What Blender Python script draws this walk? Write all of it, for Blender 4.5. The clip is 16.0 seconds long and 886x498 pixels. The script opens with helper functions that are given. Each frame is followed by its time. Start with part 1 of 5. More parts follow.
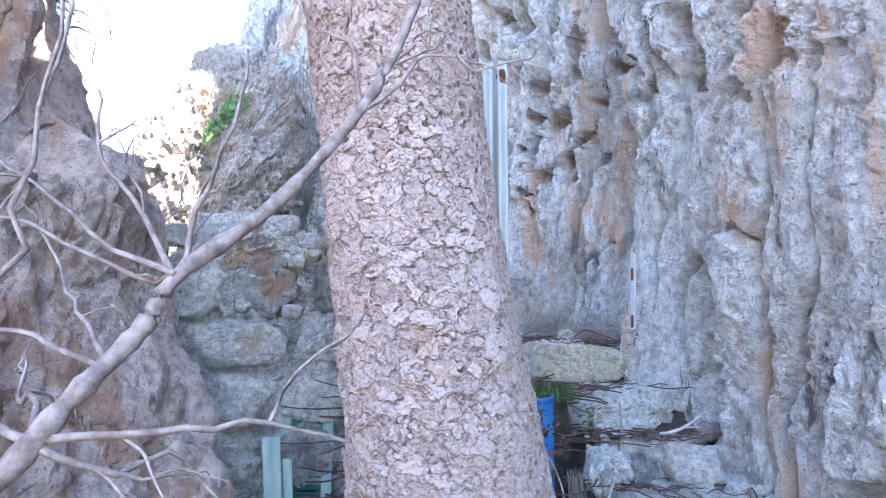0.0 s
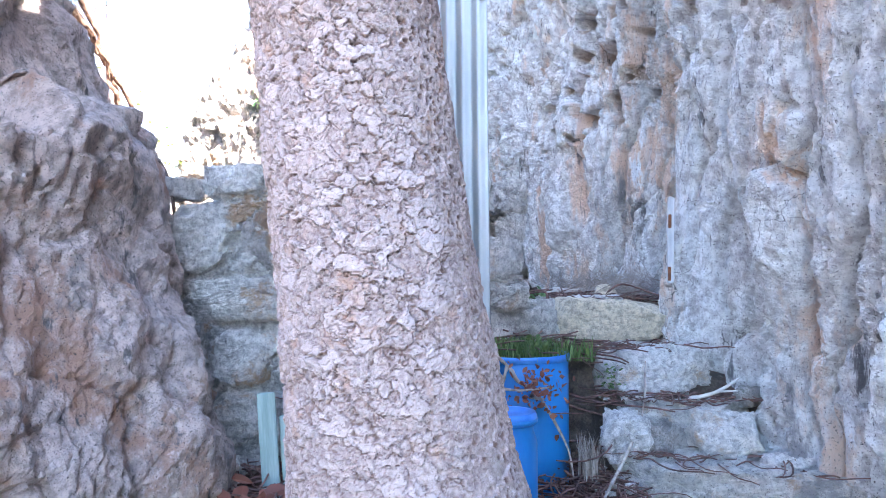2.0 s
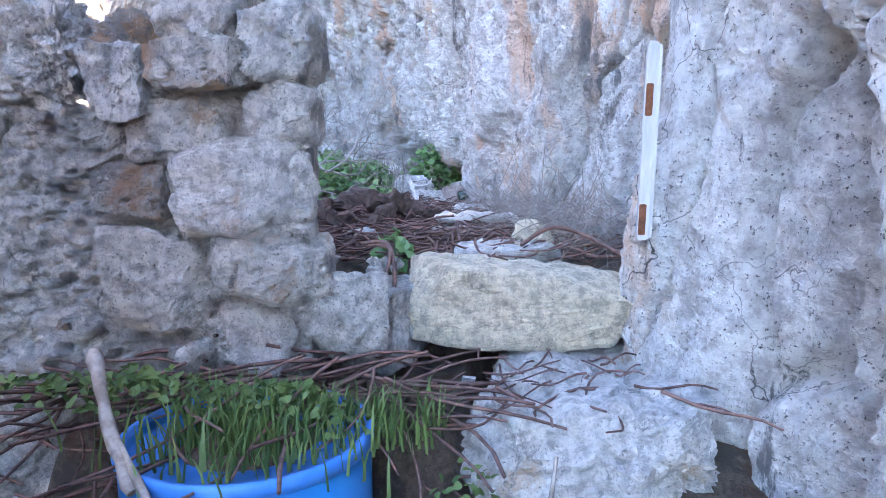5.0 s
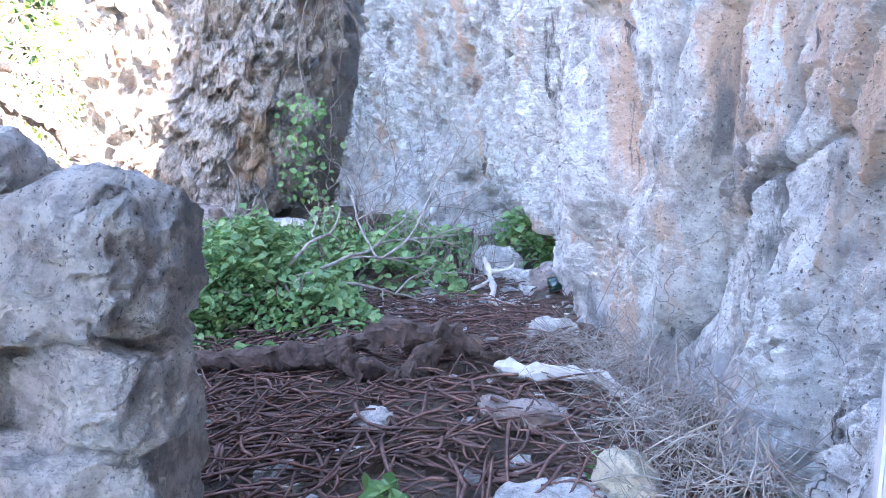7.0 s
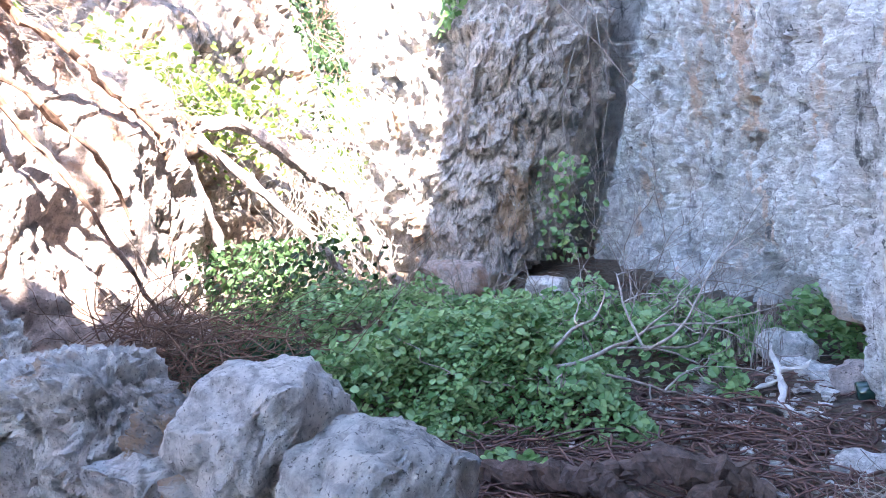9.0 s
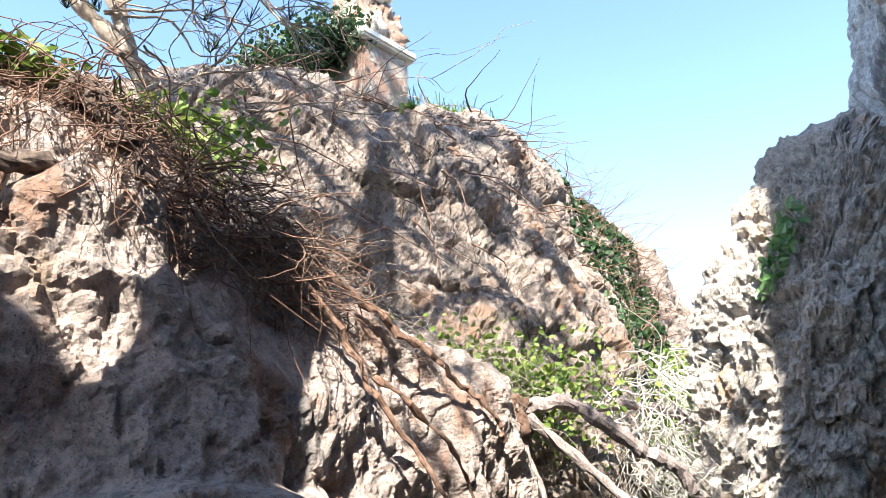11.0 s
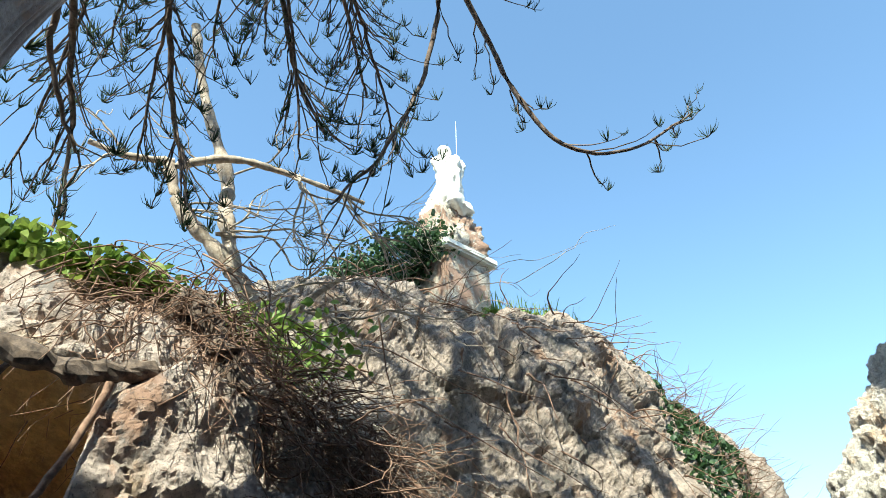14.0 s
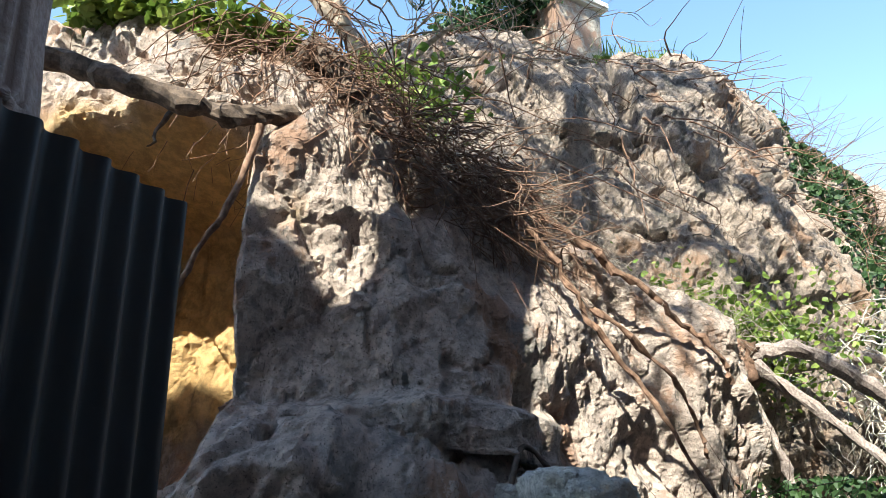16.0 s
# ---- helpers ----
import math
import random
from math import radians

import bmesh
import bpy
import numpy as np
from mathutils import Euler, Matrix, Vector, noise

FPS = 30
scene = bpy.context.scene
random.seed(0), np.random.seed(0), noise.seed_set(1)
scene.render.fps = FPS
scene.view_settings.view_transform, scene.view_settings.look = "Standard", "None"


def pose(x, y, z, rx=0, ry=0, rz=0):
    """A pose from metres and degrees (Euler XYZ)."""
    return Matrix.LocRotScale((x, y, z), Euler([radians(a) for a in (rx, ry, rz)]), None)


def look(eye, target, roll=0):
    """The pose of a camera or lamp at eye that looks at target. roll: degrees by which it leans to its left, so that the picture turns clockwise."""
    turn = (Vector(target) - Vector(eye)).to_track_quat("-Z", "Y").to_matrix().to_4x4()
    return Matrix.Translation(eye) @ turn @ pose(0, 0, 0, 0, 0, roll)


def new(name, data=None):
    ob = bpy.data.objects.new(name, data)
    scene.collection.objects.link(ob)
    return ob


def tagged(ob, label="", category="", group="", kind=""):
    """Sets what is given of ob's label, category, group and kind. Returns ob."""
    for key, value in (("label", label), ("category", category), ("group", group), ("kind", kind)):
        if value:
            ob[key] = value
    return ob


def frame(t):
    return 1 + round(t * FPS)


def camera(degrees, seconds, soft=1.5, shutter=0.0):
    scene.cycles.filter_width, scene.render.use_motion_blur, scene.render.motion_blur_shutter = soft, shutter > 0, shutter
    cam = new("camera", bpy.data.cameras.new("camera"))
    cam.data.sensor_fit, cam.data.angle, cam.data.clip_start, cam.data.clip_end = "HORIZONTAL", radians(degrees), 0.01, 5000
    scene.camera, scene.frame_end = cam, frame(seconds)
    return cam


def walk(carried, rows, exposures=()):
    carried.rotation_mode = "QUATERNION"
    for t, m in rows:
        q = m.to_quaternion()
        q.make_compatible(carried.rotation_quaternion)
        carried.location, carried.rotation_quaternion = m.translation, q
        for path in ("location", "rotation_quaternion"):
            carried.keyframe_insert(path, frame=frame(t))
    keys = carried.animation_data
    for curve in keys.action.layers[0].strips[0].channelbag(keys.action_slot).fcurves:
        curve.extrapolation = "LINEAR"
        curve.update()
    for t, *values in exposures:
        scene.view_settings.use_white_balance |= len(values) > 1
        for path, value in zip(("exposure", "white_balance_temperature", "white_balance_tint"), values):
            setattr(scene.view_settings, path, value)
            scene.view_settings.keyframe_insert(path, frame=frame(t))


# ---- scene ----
cam = camera(66.5, 16.0, soft=0.75)
METRES, EYE, TILT, LEAN, TURN = 6.0, 1.5, 6.0, 0.0, 0.0
ROWS = [
    (0.0, 0.0, 0.0, 0.0, -0.0, 0.0, 0.0),
    (0.5, 0.0042, 0.0, -0.0008, 4.42, -0.47, 0.62),
    (1.0, 0.0145, 0.0122, -0.0097, 7.01, -1.0, 0.89),
    (1.5, 0.0425, 0.0335, -0.0196, 8.0, -1.77, 1.04),
    (2.0, 0.0919, 0.0585, -0.0154, 8.31, -3.15, 1.17),
    (2.5, 0.1323, 0.1141, -0.0197, 8.42, -5.81, 1.15),
    (3.0, 0.1628, 0.1765, -0.0163, 8.25, -9.91, 1.24),
    (5.5, 0.1887, 0.5486, -0.0177, 9.87, -13.9, 1.48),
    (6.0, 0.1908, 0.605, -0.007, 11.08, -13.72, 1.66),
    (6.5, 0.1942, 0.6506, 0.0156, 16.31, -13.52, 2.47),
    (7.0, 0.1899, 0.679, 0.0322, 19.68, -13.17, 2.99),
    (7.5, 0.1667, 0.7091, 0.0516, 22.63, -13.07, 3.34),
    (8.0, 0.161, 0.7232, 0.0693, 26.66, -12.24, 3.94),
    (8.5, 0.1638, 0.7164, 0.0748, 34.31, -11.1, 4.95),
    (9.0, 0.1682, 0.7072, 0.0823, 40.9, -9.65, 5.66),
    (9.5, 0.1677, 0.694, 0.0918, 49.55, -5.17, 6.36),
    (10.0, 0.1736, 0.6873, 0.097, 58.46, 1.15, 6.86),
    (12.5, 0.2042, 0.6799, 0.1241, 71.19, 29.42, 6.52),
    (13.0, 0.2045, 0.6802, 0.1237, 72.23, 32.09, 6.36),
    (13.5, 0.2017, 0.6798, 0.1217, 73.07, 33.36, 6.22),
    (14.0, 0.1859, 0.6771, 0.1118, 73.78, 32.99, 6.13),
    (14.5, 0.1818, 0.6728, 0.1023, 74.54, 29.63, 6.03),
    (15.0, 0.1794, 0.666, 0.0963, 75.92, 24.95, 6.07),
    (15.5, 0.1787, 0.6544, 0.0809, 80.04, 19.75, 6.2),
    (16.0, 0.1806, 0.6537, 0.0725, 83.27, 14.84, 6.14),
]
EXPOSURES = [(0.0, 3.65, 6200, 14), (3.0, 4.02, 6300, 16), (5.3, 4.38, 6350, 18), (8.0, 4.65, 6350, 18), (9.0, 4.15, 6300, 18), (10.0, 3.0, 6350, 18), (12.3, 1.62, 6350, -8), (15.0, 1.62, 6350, -8), (16.0, 1.8, 6450, 0)]
walk(cam, [(t, pose(0, 0, EYE, TILT, LEAN, TURN) @ pose(METRES * x, METRES * y, METRES * z, 90 + pitch, roll, yaw)) for t, x, y, z, yaw, pitch, roll in ROWS], EXPOSURES)

# ---- sky and sun ----
SUN_TO = Vector((0.82, -0.57, 0.0)).normalized()
SUN_EL = radians(47)
world = bpy.data.worlds.new("sky_world")
scene.world = world
world.use_nodes = True
wn = world.node_tree.nodes
sky = wn.new("ShaderNodeTexSky")
sky.sky_type = "NISHITA"
sky.sun_disc = False
sky.dust_density = 0.3
sky.ozone_density = 2.0
sky.sun_elevation = SUN_EL
sky.sun_rotation = math.atan2(SUN_TO.x, SUN_TO.y)
world.node_tree.links.new(sky.outputs[0], wn["Background"].inputs[0])
wn["Background"].inputs[1].default_value = 0.125
sun = new("sun", bpy.data.lights.new("sun", "SUN"))
sun.data.energy = 4.6
sun.data.angle = radians(0.55)
sun.data.color = (1.0, 0.93, 0.82)
sun_dir = Vector((SUN_TO.x * math.cos(SUN_EL), SUN_TO.y * math.cos(SUN_EL), math.sin(SUN_EL)))
sun.matrix_world = look(Vector((0, 0, 30)) + sun_dir * 20, (0, 0, 30))


# ---- noise ----
def hash3(ix, iy, iz, seed):
    h = (ix.astype(np.uint32) * np.uint32(374761393)) ^ (iy.astype(np.uint32) * np.uint32(668265263)) ^ (iz.astype(np.uint32) * np.uint32(2246822519)) ^ np.uint32((seed * 3266489917 + 12345) & 0xFFFFFFFF)
    h = (h ^ (h >> np.uint32(13))) * np.uint32(1274126177)
    h = (h ^ (h >> np.uint32(16))) * np.uint32(2654435761)
    h = h ^ (h >> np.uint32(15))
    return h.astype(np.float64) / 4294967295.0


def vnoise(p, seed=0):
    """Smooth value noise, -1 to 1, at the points p (n, 3)."""
    i = np.floor(p).astype(np.int64)
    f = p - i
    w = f * f * f * (f * (f * 6 - 15) + 10)
    out = np.zeros(len(p))
    for dx in (0, 1):
        for dy in (0, 1):
            for dz in (0, 1):
                k = (w[:, 0] if dx else 1 - w[:, 0]) * (w[:, 1] if dy else 1 - w[:, 1]) * (w[:, 2] if dz else 1 - w[:, 2])
                out += k * hash3(i[:, 0] + dx, i[:, 1] + dy, i[:, 2] + dz, seed)
    return out * 2 - 1


def fbm(p, octaves=4, seed=0, gain=0.5):
    total, amp = np.zeros(len(p)), 1.0
    for o in range(octaves):
        total += amp * vnoise(p * (2.03 ** o) + 17.3 * o, seed + o)
        amp *= gain
    return total


def ridged(p, octaves=4, seed=0):
    total, amp = np.zeros(len(p)), 1.0
    for o in range(octaves):
        total += amp * (1 - 2 * np.abs(vnoise(p * (2.1 ** o) + 9.1 * o, seed + o)))
        amp *= 0.5
    return total


def worley(p, seed=0, flat=False):
    """Distances to the nearest and second nearest cell point, and a random number of the cell."""
    i = np.floor(p).astype(np.int64)
    f1, f2, cid = np.full(len(p), 9.0), np.full(len(p), 9.0), np.zeros(len(p))
    for dx in (-1, 0, 1):
        for dy in (-1, 0, 1):
            for dz in ((0,) if flat else (-1, 0, 1)):
                c = (i[:, 0] + dx, i[:, 1] + dy, i[:, 2] + dz)
                q = [c[k] + hash3(*c, seed + 3 * k + 1) for k in range(3)]
                d = (q[0] - p[:, 0]) ** 2 + (q[1] - p[:, 1]) ** 2
                if not flat:
                    d = d + (q[2] - p[:, 2]) ** 2
                d = np.sqrt(d)
                near = d < f1
                f2 = np.where(near, f1, np.minimum(f2, d))
                cid = np.where(near, hash3(*c, seed + 77), cid)
                f1 = np.where(near, d, f1)
    return f1, f2, cid


def smooth(a, b, x):
    t = np.clip((x - a) / (b - a), 0, 1)
    return t * t * (3 - 2 * t)


def bump_at(x, centre, half, soft):
    """1 within half of centre, falling to 0 over soft."""
    return 1 - smooth(half, half + soft, np.abs(x - centre))


def chunks(p, scale, seed, warp=0.35):
    """Angular blocks, each standing out by its own amount, -0.5 to 0.5, with a groove between them."""
    q = p * scale
    q = q + warp * np.stack([fbm(q * 1.3, 3, seed), fbm(q * 1.3, 3, seed + 4), fbm(q * 1.3, 3, seed + 8)], -1)
    f1, f2, cid = worley(q, seed + 20)
    return cid - 0.5 - 0.45 * smooth(0.10, 0.0, f2 - f1)


# ---- mesh builders ----
def mesh_object(name, verts, faces, material, parent=None, shade=True, label=""):
    me = bpy.data.meshes.new(name)
    verts = np.asarray(verts, dtype=np.float32)
    if isinstance(faces, np.ndarray):
        k = faces.shape[1]
        me.vertices.add(len(verts))
        me.vertices.foreach_set("co", verts.ravel())
        me.loops.add(faces.size)
        me.loops.foreach_set("vertex_index", faces.astype(np.int32).ravel())
        me.polygons.add(len(faces))
        me.polygons.foreach_set("loop_start", np.arange(0, faces.size, k, dtype=np.int32))
        me.update(calc_edges=True)
    else:
        me.from_pydata([tuple(v) for v in verts.tolist()], [], faces)
    me.polygons.foreach_set("use_smooth", np.full(len(me.polygons), shade))
    me.materials.append(material)
    ob = new(name, me)
    if parent is not None:
        ob.parent = parent
    if label:
        ob["label"] = label
    return ob


def part(name, bm, material, parent, label="", shade=False):
    me = bpy.data.meshes.new(name)
    bm.to_mesh(me)
    bm.free()
    me.polygons.foreach_set("use_smooth", np.full(len(me.polygons), shade))
    me.materials.append(material)
    ob = new(name, me)
    ob.parent = parent
    if label:
        ob["label"] = label
    return ob


def thing(name, label, category, at=(0, 0, 0), turn=(0, 0, 0), group="", kind=""):
    ob = new(name)
    ob.empty_display_size = 0.1
    ob.matrix_basis = pose(*at, *turn)
    return tagged(ob, label, category, group, kind)


def grid_faces(nu, nv, closed=False):
    i = np.arange(nu if closed else nu - 1)[:, None]
    j = np.arange(nv - 1)[None, :]
    i2 = (i + 1) % nu
    return np.stack([i * nv + j, i2 * nv + j, i2 * nv + j + 1, i * nv + j + 1], -1).reshape(-1, 4)


def catmull(net, ts):
    """Samples a row of control points (first axis) at the positions ts, smoothly."""
    n = len(net)
    ts = np.clip(ts, 0, n - 1 - 1e-6)
    i = np.floor(ts).astype(int)
    f = (ts - i).reshape((-1,) + (1,) * (net.ndim - 1))
    a, b, c, d = net[np.clip(i - 1, 0, n - 1)], net[i], net[np.clip(i + 1, 0, n - 1)], net[np.clip(i + 2, 0, n - 1)]
    return 0.5 * (2 * b + (c - a) * f + (2 * a - 5 * b + 4 * c - d) * f * f + (3 * b - a - 3 * c + d) * f ** 3)


def normals_of(P):
    n = np.cross(np.gradient(P, axis=0), np.gradient(P, axis=1))
    return n / np.maximum(np.linalg.norm(n, axis=2, keepdims=True), 1e-9)


def even_steps(net, n, focus=None):
    """Positions along the net's first axis, n of them, at even lengths, denser where focus is high."""
    ts = np.linspace(0, len(net) - 1, 2000)
    c = catmull(net.mean(axis=1) if net.ndim == 3 else net, ts)
    d = np.linalg.norm(np.diff(c, axis=0), axis=1)
    if focus is not None:
        d = d * focus((c[1:] + c[:-1]) / 2)
    s = np.concatenate([[0], np.cumsum(d)])
    return np.interp(np.linspace(0, s[-1], n), s, ts)


def rock_solid(name, P, back, material, flip=False):
    """A rock face given as a grid of places, closed behind by pushing its border back."""
    nu, nv = P.shape[:2]
    f = grid_faces(nu, nv)
    idx = np.arange(nu * nv).reshape(nu, nv)
    ring = np.concatenate([idx[:-1, 0], idx[-1, :-1], idx[:0:-1, -1], idx[0, :0:-1]])
    v = P.reshape(-1, 3)
    behind = v[ring] + np.asarray(back)
    centre = behind.mean(axis=0)[None]
    n0, k = len(v), len(ring)
    a = np.arange(k)
    b = (a + 1) % k
    side = np.stack([ring[b], ring[a], n0 + a, n0 + b], -1)
    cap = np.stack([n0 + b, n0 + a, np.full(k, n0 + k), np.full(k, n0 + k)], -1)
    faces = np.concatenate([f, side])
    if flip:
        faces, cap = faces[:, ::-1], cap[:, ::-1]
    return mesh_object(name, np.concatenate([v, behind, centre]), np.ascontiguousarray(faces), material, shade=False)


def tubes(paths, radii, sides=5):
    """Vertices and faces of round sticks along paths (list of (n, 3) arrays), with a radius for each place."""
    V, F, n0 = [], [], 0
    ang = np.arange(sides) * (2 * math.pi / sides)
    for p, r in zip(paths, radii):
        p = np.asarray(p, float)
        n = len(p)
        r = np.broadcast_to(np.asarray(r, float), (n,))
        t = np.gradient(p, axis=0)
        t /= np.maximum(np.linalg.norm(t, axis=1, keepdims=True), 1e-9)
        up = np.where(np.abs(t[:, 2:3]) > 0.9, np.array([[1.0, 0, 0]]), np.array([[0, 0, 1.0]]))
        a = np.cross(t, up)
        a /= np.maximum(np.linalg.norm(a, axis=1, keepdims=True), 1e-9)
        b = np.cross(t, a)
        ring = p[:, None] + r[:, None, None] * (a[:, None] * np.cos(ang)[None, :, None] + b[:, None] * np.sin(ang)[None, :, None])
        V.append(ring.reshape(-1, 3))
        i = np.arange(n - 1)[:, None]
        j = np.arange(sides)[None]
        F.append((np.stack([i * sides + j, i * sides + (j + 1) % sides, (i + 1) * sides + (j + 1) % sides, (i + 1) * sides + j], -1) + n0).reshape(-1, 4))
        n0 += n * sides
    return np.concatenate(V), np.concatenate(F)


def bend(points, n, rng=None, wob=0.0):
    p = catmull(np.asarray(points, float), np.linspace(0, len(points) - 1, n))
    if rng is not None and wob:
        w = np.cumsum(rng.normal(0, wob, (n, 3)), axis=0)
        p = p + w - np.linspace(0, 1, n)[:, None] * w[-1]
    return p


# ---- materials ----
def nodes_of(name, rough=0.9):
    m = bpy.data.materials.new(name)
    m.use_nodes = True
    nt = m.node_tree
    b = nt.nodes["Principled BSDF"]
    b.inputs["Roughness"].default_value = rough
    return m, nt, b


def noise_node(nt, scale, detail=6, rough=0.6, stretch=(1, 1, 1), offset=0.0):
    c = nt.nodes.new("ShaderNodeTexCoord")
    mp = nt.nodes.new("ShaderNodeMapping")
    mp.inputs["Scale"].default_value = stretch
    mp.inputs["Location"].default_value = (offset, offset * 1.7, offset * 0.6)
    n = nt.nodes.new("ShaderNodeTexNoise")
    n.inputs["Scale"].default_value, n.inputs["Detail"].default_value, n.inputs["Roughness"].default_value = scale, detail, rough
    nt.links.new(c.outputs["Object"], mp.inputs["Vector"])
    nt.links.new(mp.outputs[0], n.inputs["Vector"])
    return n.outputs["Fac"]


def step_node(nt, value, lo, hi):
    r = nt.nodes.new("ShaderNodeMapRange")
    r.interpolation_type = "SMOOTHSTEP"
    r.inputs["From Min"].default_value, r.inputs["From Max"].default_value = lo, hi
    nt.links.new(value, r.inputs["Value"])
    return r.outputs[0]


def mix_node(nt, fac, a, b, mode="MIX"):
    m = nt.nodes.new("ShaderNodeMix")
    m.data_type, m.blend_type = "RGBA", mode
    if isinstance(fac, float):
        m.inputs[0].default_value = fac
    else:
        nt.links.new(fac, m.inputs[0])
    for k, c in ((6, a), (7, b)):
        if isinstance(c, tuple):
            m.inputs[k].default_value = (*c, 1)
        else:
            nt.links.new(c, m.inputs[k])
    return m.outputs[2]


def bump_node(nt, bsdf, height, strength, distance):
    b = nt.nodes.new("ShaderNodeBump")
    b.inputs["Strength"].default_value, b.inputs["Distance"].default_value = strength, distance
    nt.links.new(height, b.inputs["Height"])
    nt.links.new(b.outputs[0], bsdf.inputs["Normal"])


def limestone(name, pale, ochre, grey, ochre_at=0.56, grey_at=0.55, streak=0.35, scale=1.0, fine=0.012, bounce_tint=None, cracks=(0.0, 0.0), pit=None):
    m, nt, b = nodes_of(name, 0.95)
    mid = noise_node(nt, 13 * scale, 10, 0.72)
    tiny = noise_node(nt, 75 * scale, 6, 0.7, (1, 1, 1), 2.0)
    c = mix_node(nt, step_node(nt, mid, 0.34, 0.62), tuple(k * 0.56 for k in pale), tuple(min(0.86, k * 1.12) for k in pale))
    c = mix_node(nt, step_node(nt, noise_node(nt, 1.6 * scale, 10, 0.68, (1, 1, streak), 3.0), ochre_at, ochre_at + 0.10), c, ochre)
    c = mix_node(nt, step_node(nt, noise_node(nt, 2.1 * scale, 10, 0.72, (1, 1, streak), 11.0), grey_at, grey_at + 0.10), c, grey)
    c = mix_node(nt, step_node(nt, noise_node(nt, 7 * scale, 9, 0.75, (1, 1, streak * 0.5), 21.0), 0.58, 0.66), c, tuple(k * 0.6 for k in grey))
    c = mix_node(nt, step_node(nt, noise_node(nt, 5 * scale, 9, 0.72, (1, 1, streak), 31.0), 0.57, 0.64), c, tuple(min(0.86, k * 1.15) for k in pale))
    c = mix_node(nt, step_node(nt, tiny, 0.57, 0.66), c, tuple(k * 0.42 for k in grey))
    # ochre inside the pits, darkened so the colour carries their shade too
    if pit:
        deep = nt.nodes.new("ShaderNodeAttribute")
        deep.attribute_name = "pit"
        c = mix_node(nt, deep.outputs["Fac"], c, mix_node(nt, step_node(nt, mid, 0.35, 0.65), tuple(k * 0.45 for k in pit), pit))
    if cracks[0]:
        co = nt.nodes.new("ShaderNodeTexCoord")
        warp = nt.nodes.new("ShaderNodeTexNoise")
        warp.inputs["Scale"].default_value, warp.inputs["Detail"].default_value = cracks[0] * 1.5, 5
        nt.links.new(co.outputs["Object"], warp.inputs["Vector"])
        add = nt.nodes.new("ShaderNodeVectorMath")
        add.operation = "MULTIPLY_ADD"
        nt.links.new(warp.outputs["Color"], add.inputs[0])
        add.inputs[1].default_value = (0.9 / cracks[0],) * 3
        nt.links.new(co.outputs["Object"], add.inputs[2])
        vo = nt.nodes.new("ShaderNodeTexVoronoi")
        vo.feature = "DISTANCE_TO_EDGE"
        vo.inputs["Scale"].default_value = cracks[0]
        nt.links.new(add.outputs[0], vo.inputs["Vector"])
        line = nt.nodes.new("ShaderNodeMath")
        line.operation = "MULTIPLY"
        nt.links.new(step_node(nt, vo.outputs["Distance"], cracks[1], 0.0), line.inputs[0])
        nt.links.new(step_node(nt, noise_node(nt, cracks[0] * 0.4, 4, 0.6, (1, 1, 1), 41.0), 0.42, 0.58), line.inputs[1])
        c = mix_node(nt, line.outputs[0], c, tuple(k * 0.22 for k in grey))
    # warm tone round one place: bounced sunlight put into the colour
    if bounce_tint:
        place, reach, tone = bounce_tint
        co = nt.nodes.new("ShaderNodeTexCoord")
        d = nt.nodes.new("ShaderNodeVectorMath")
        d.operation = "DISTANCE"
        d.inputs[1].default_value = place
        nt.links.new(co.outputs["Object"], d.inputs[0])
        w = nt.nodes.new("ShaderNodeMath")
        w.operation = "MULTIPLY_ADD"
        nt.links.new(noise_node(nt, 2.5, 6, 0.6, (1, 1, 1), 8.0), w.inputs[0])
        w.inputs[1].default_value = -0.9
        nt.links.new(d.outputs["Value"], w.inputs[2])
        c = mix_node(nt, step_node(nt, w.outputs[0], reach, reach - 0.4), c, mix_node(nt, step_node(nt, mid, 0.35, 0.65), tuple(k * 0.6 for k in tone), tone))
    nt.links.new(c, b.inputs["Base Color"])
    h = nt.nodes.new("ShaderNodeMath")
    h.operation = "MULTIPLY_ADD"
    nt.links.new(tiny, h.inputs[0])
    h.inputs[1].default_value = 0.5
    nt.links.new(mid, h.inputs[2])
    bump_node(nt, b, h.outputs[0], 1.0, fine * 4.0)
    return m


def plain(name, dark, light, scale=8.0, rough=0.8, stretch=(1, 1, 1), bump=0.004, detail=6, random_by="island", metal=0.0):
    m, nt, b = nodes_of(name, rough)
    b.inputs["Metallic"].default_value = metal
    c = mix_node(nt, step_node(nt, noise_node(nt, scale, detail, 0.65, stretch), 0.3, 0.7), dark, light)
    if random_by == "island":
        g = nt.nodes.new("ShaderNodeNewGeometry").outputs["Random Per Island"]
    else:
        g = nt.nodes.new("ShaderNodeObjectInfo").outputs["Random"]
    mr = nt.nodes.new("ShaderNodeMapRange")
    mr.inputs["To Min"].default_value, mr.inputs["To Max"].default_value = 0.72, 1.15
    nt.links.new(g, mr.inputs["Value"])
    h = nt.nodes.new("ShaderNodeHueSaturation")
    nt.links.new(mr.outputs[0], h.inputs["Value"])
    nt.links.new(c, h.inputs["Color"])
    nt.links.new(h.outputs[0], b.inputs["Base Color"])
    if bump:
        bump_node(nt, b, noise_node(nt, scale * 3, 8, 0.7, stretch), 0.8, bump)
    return m


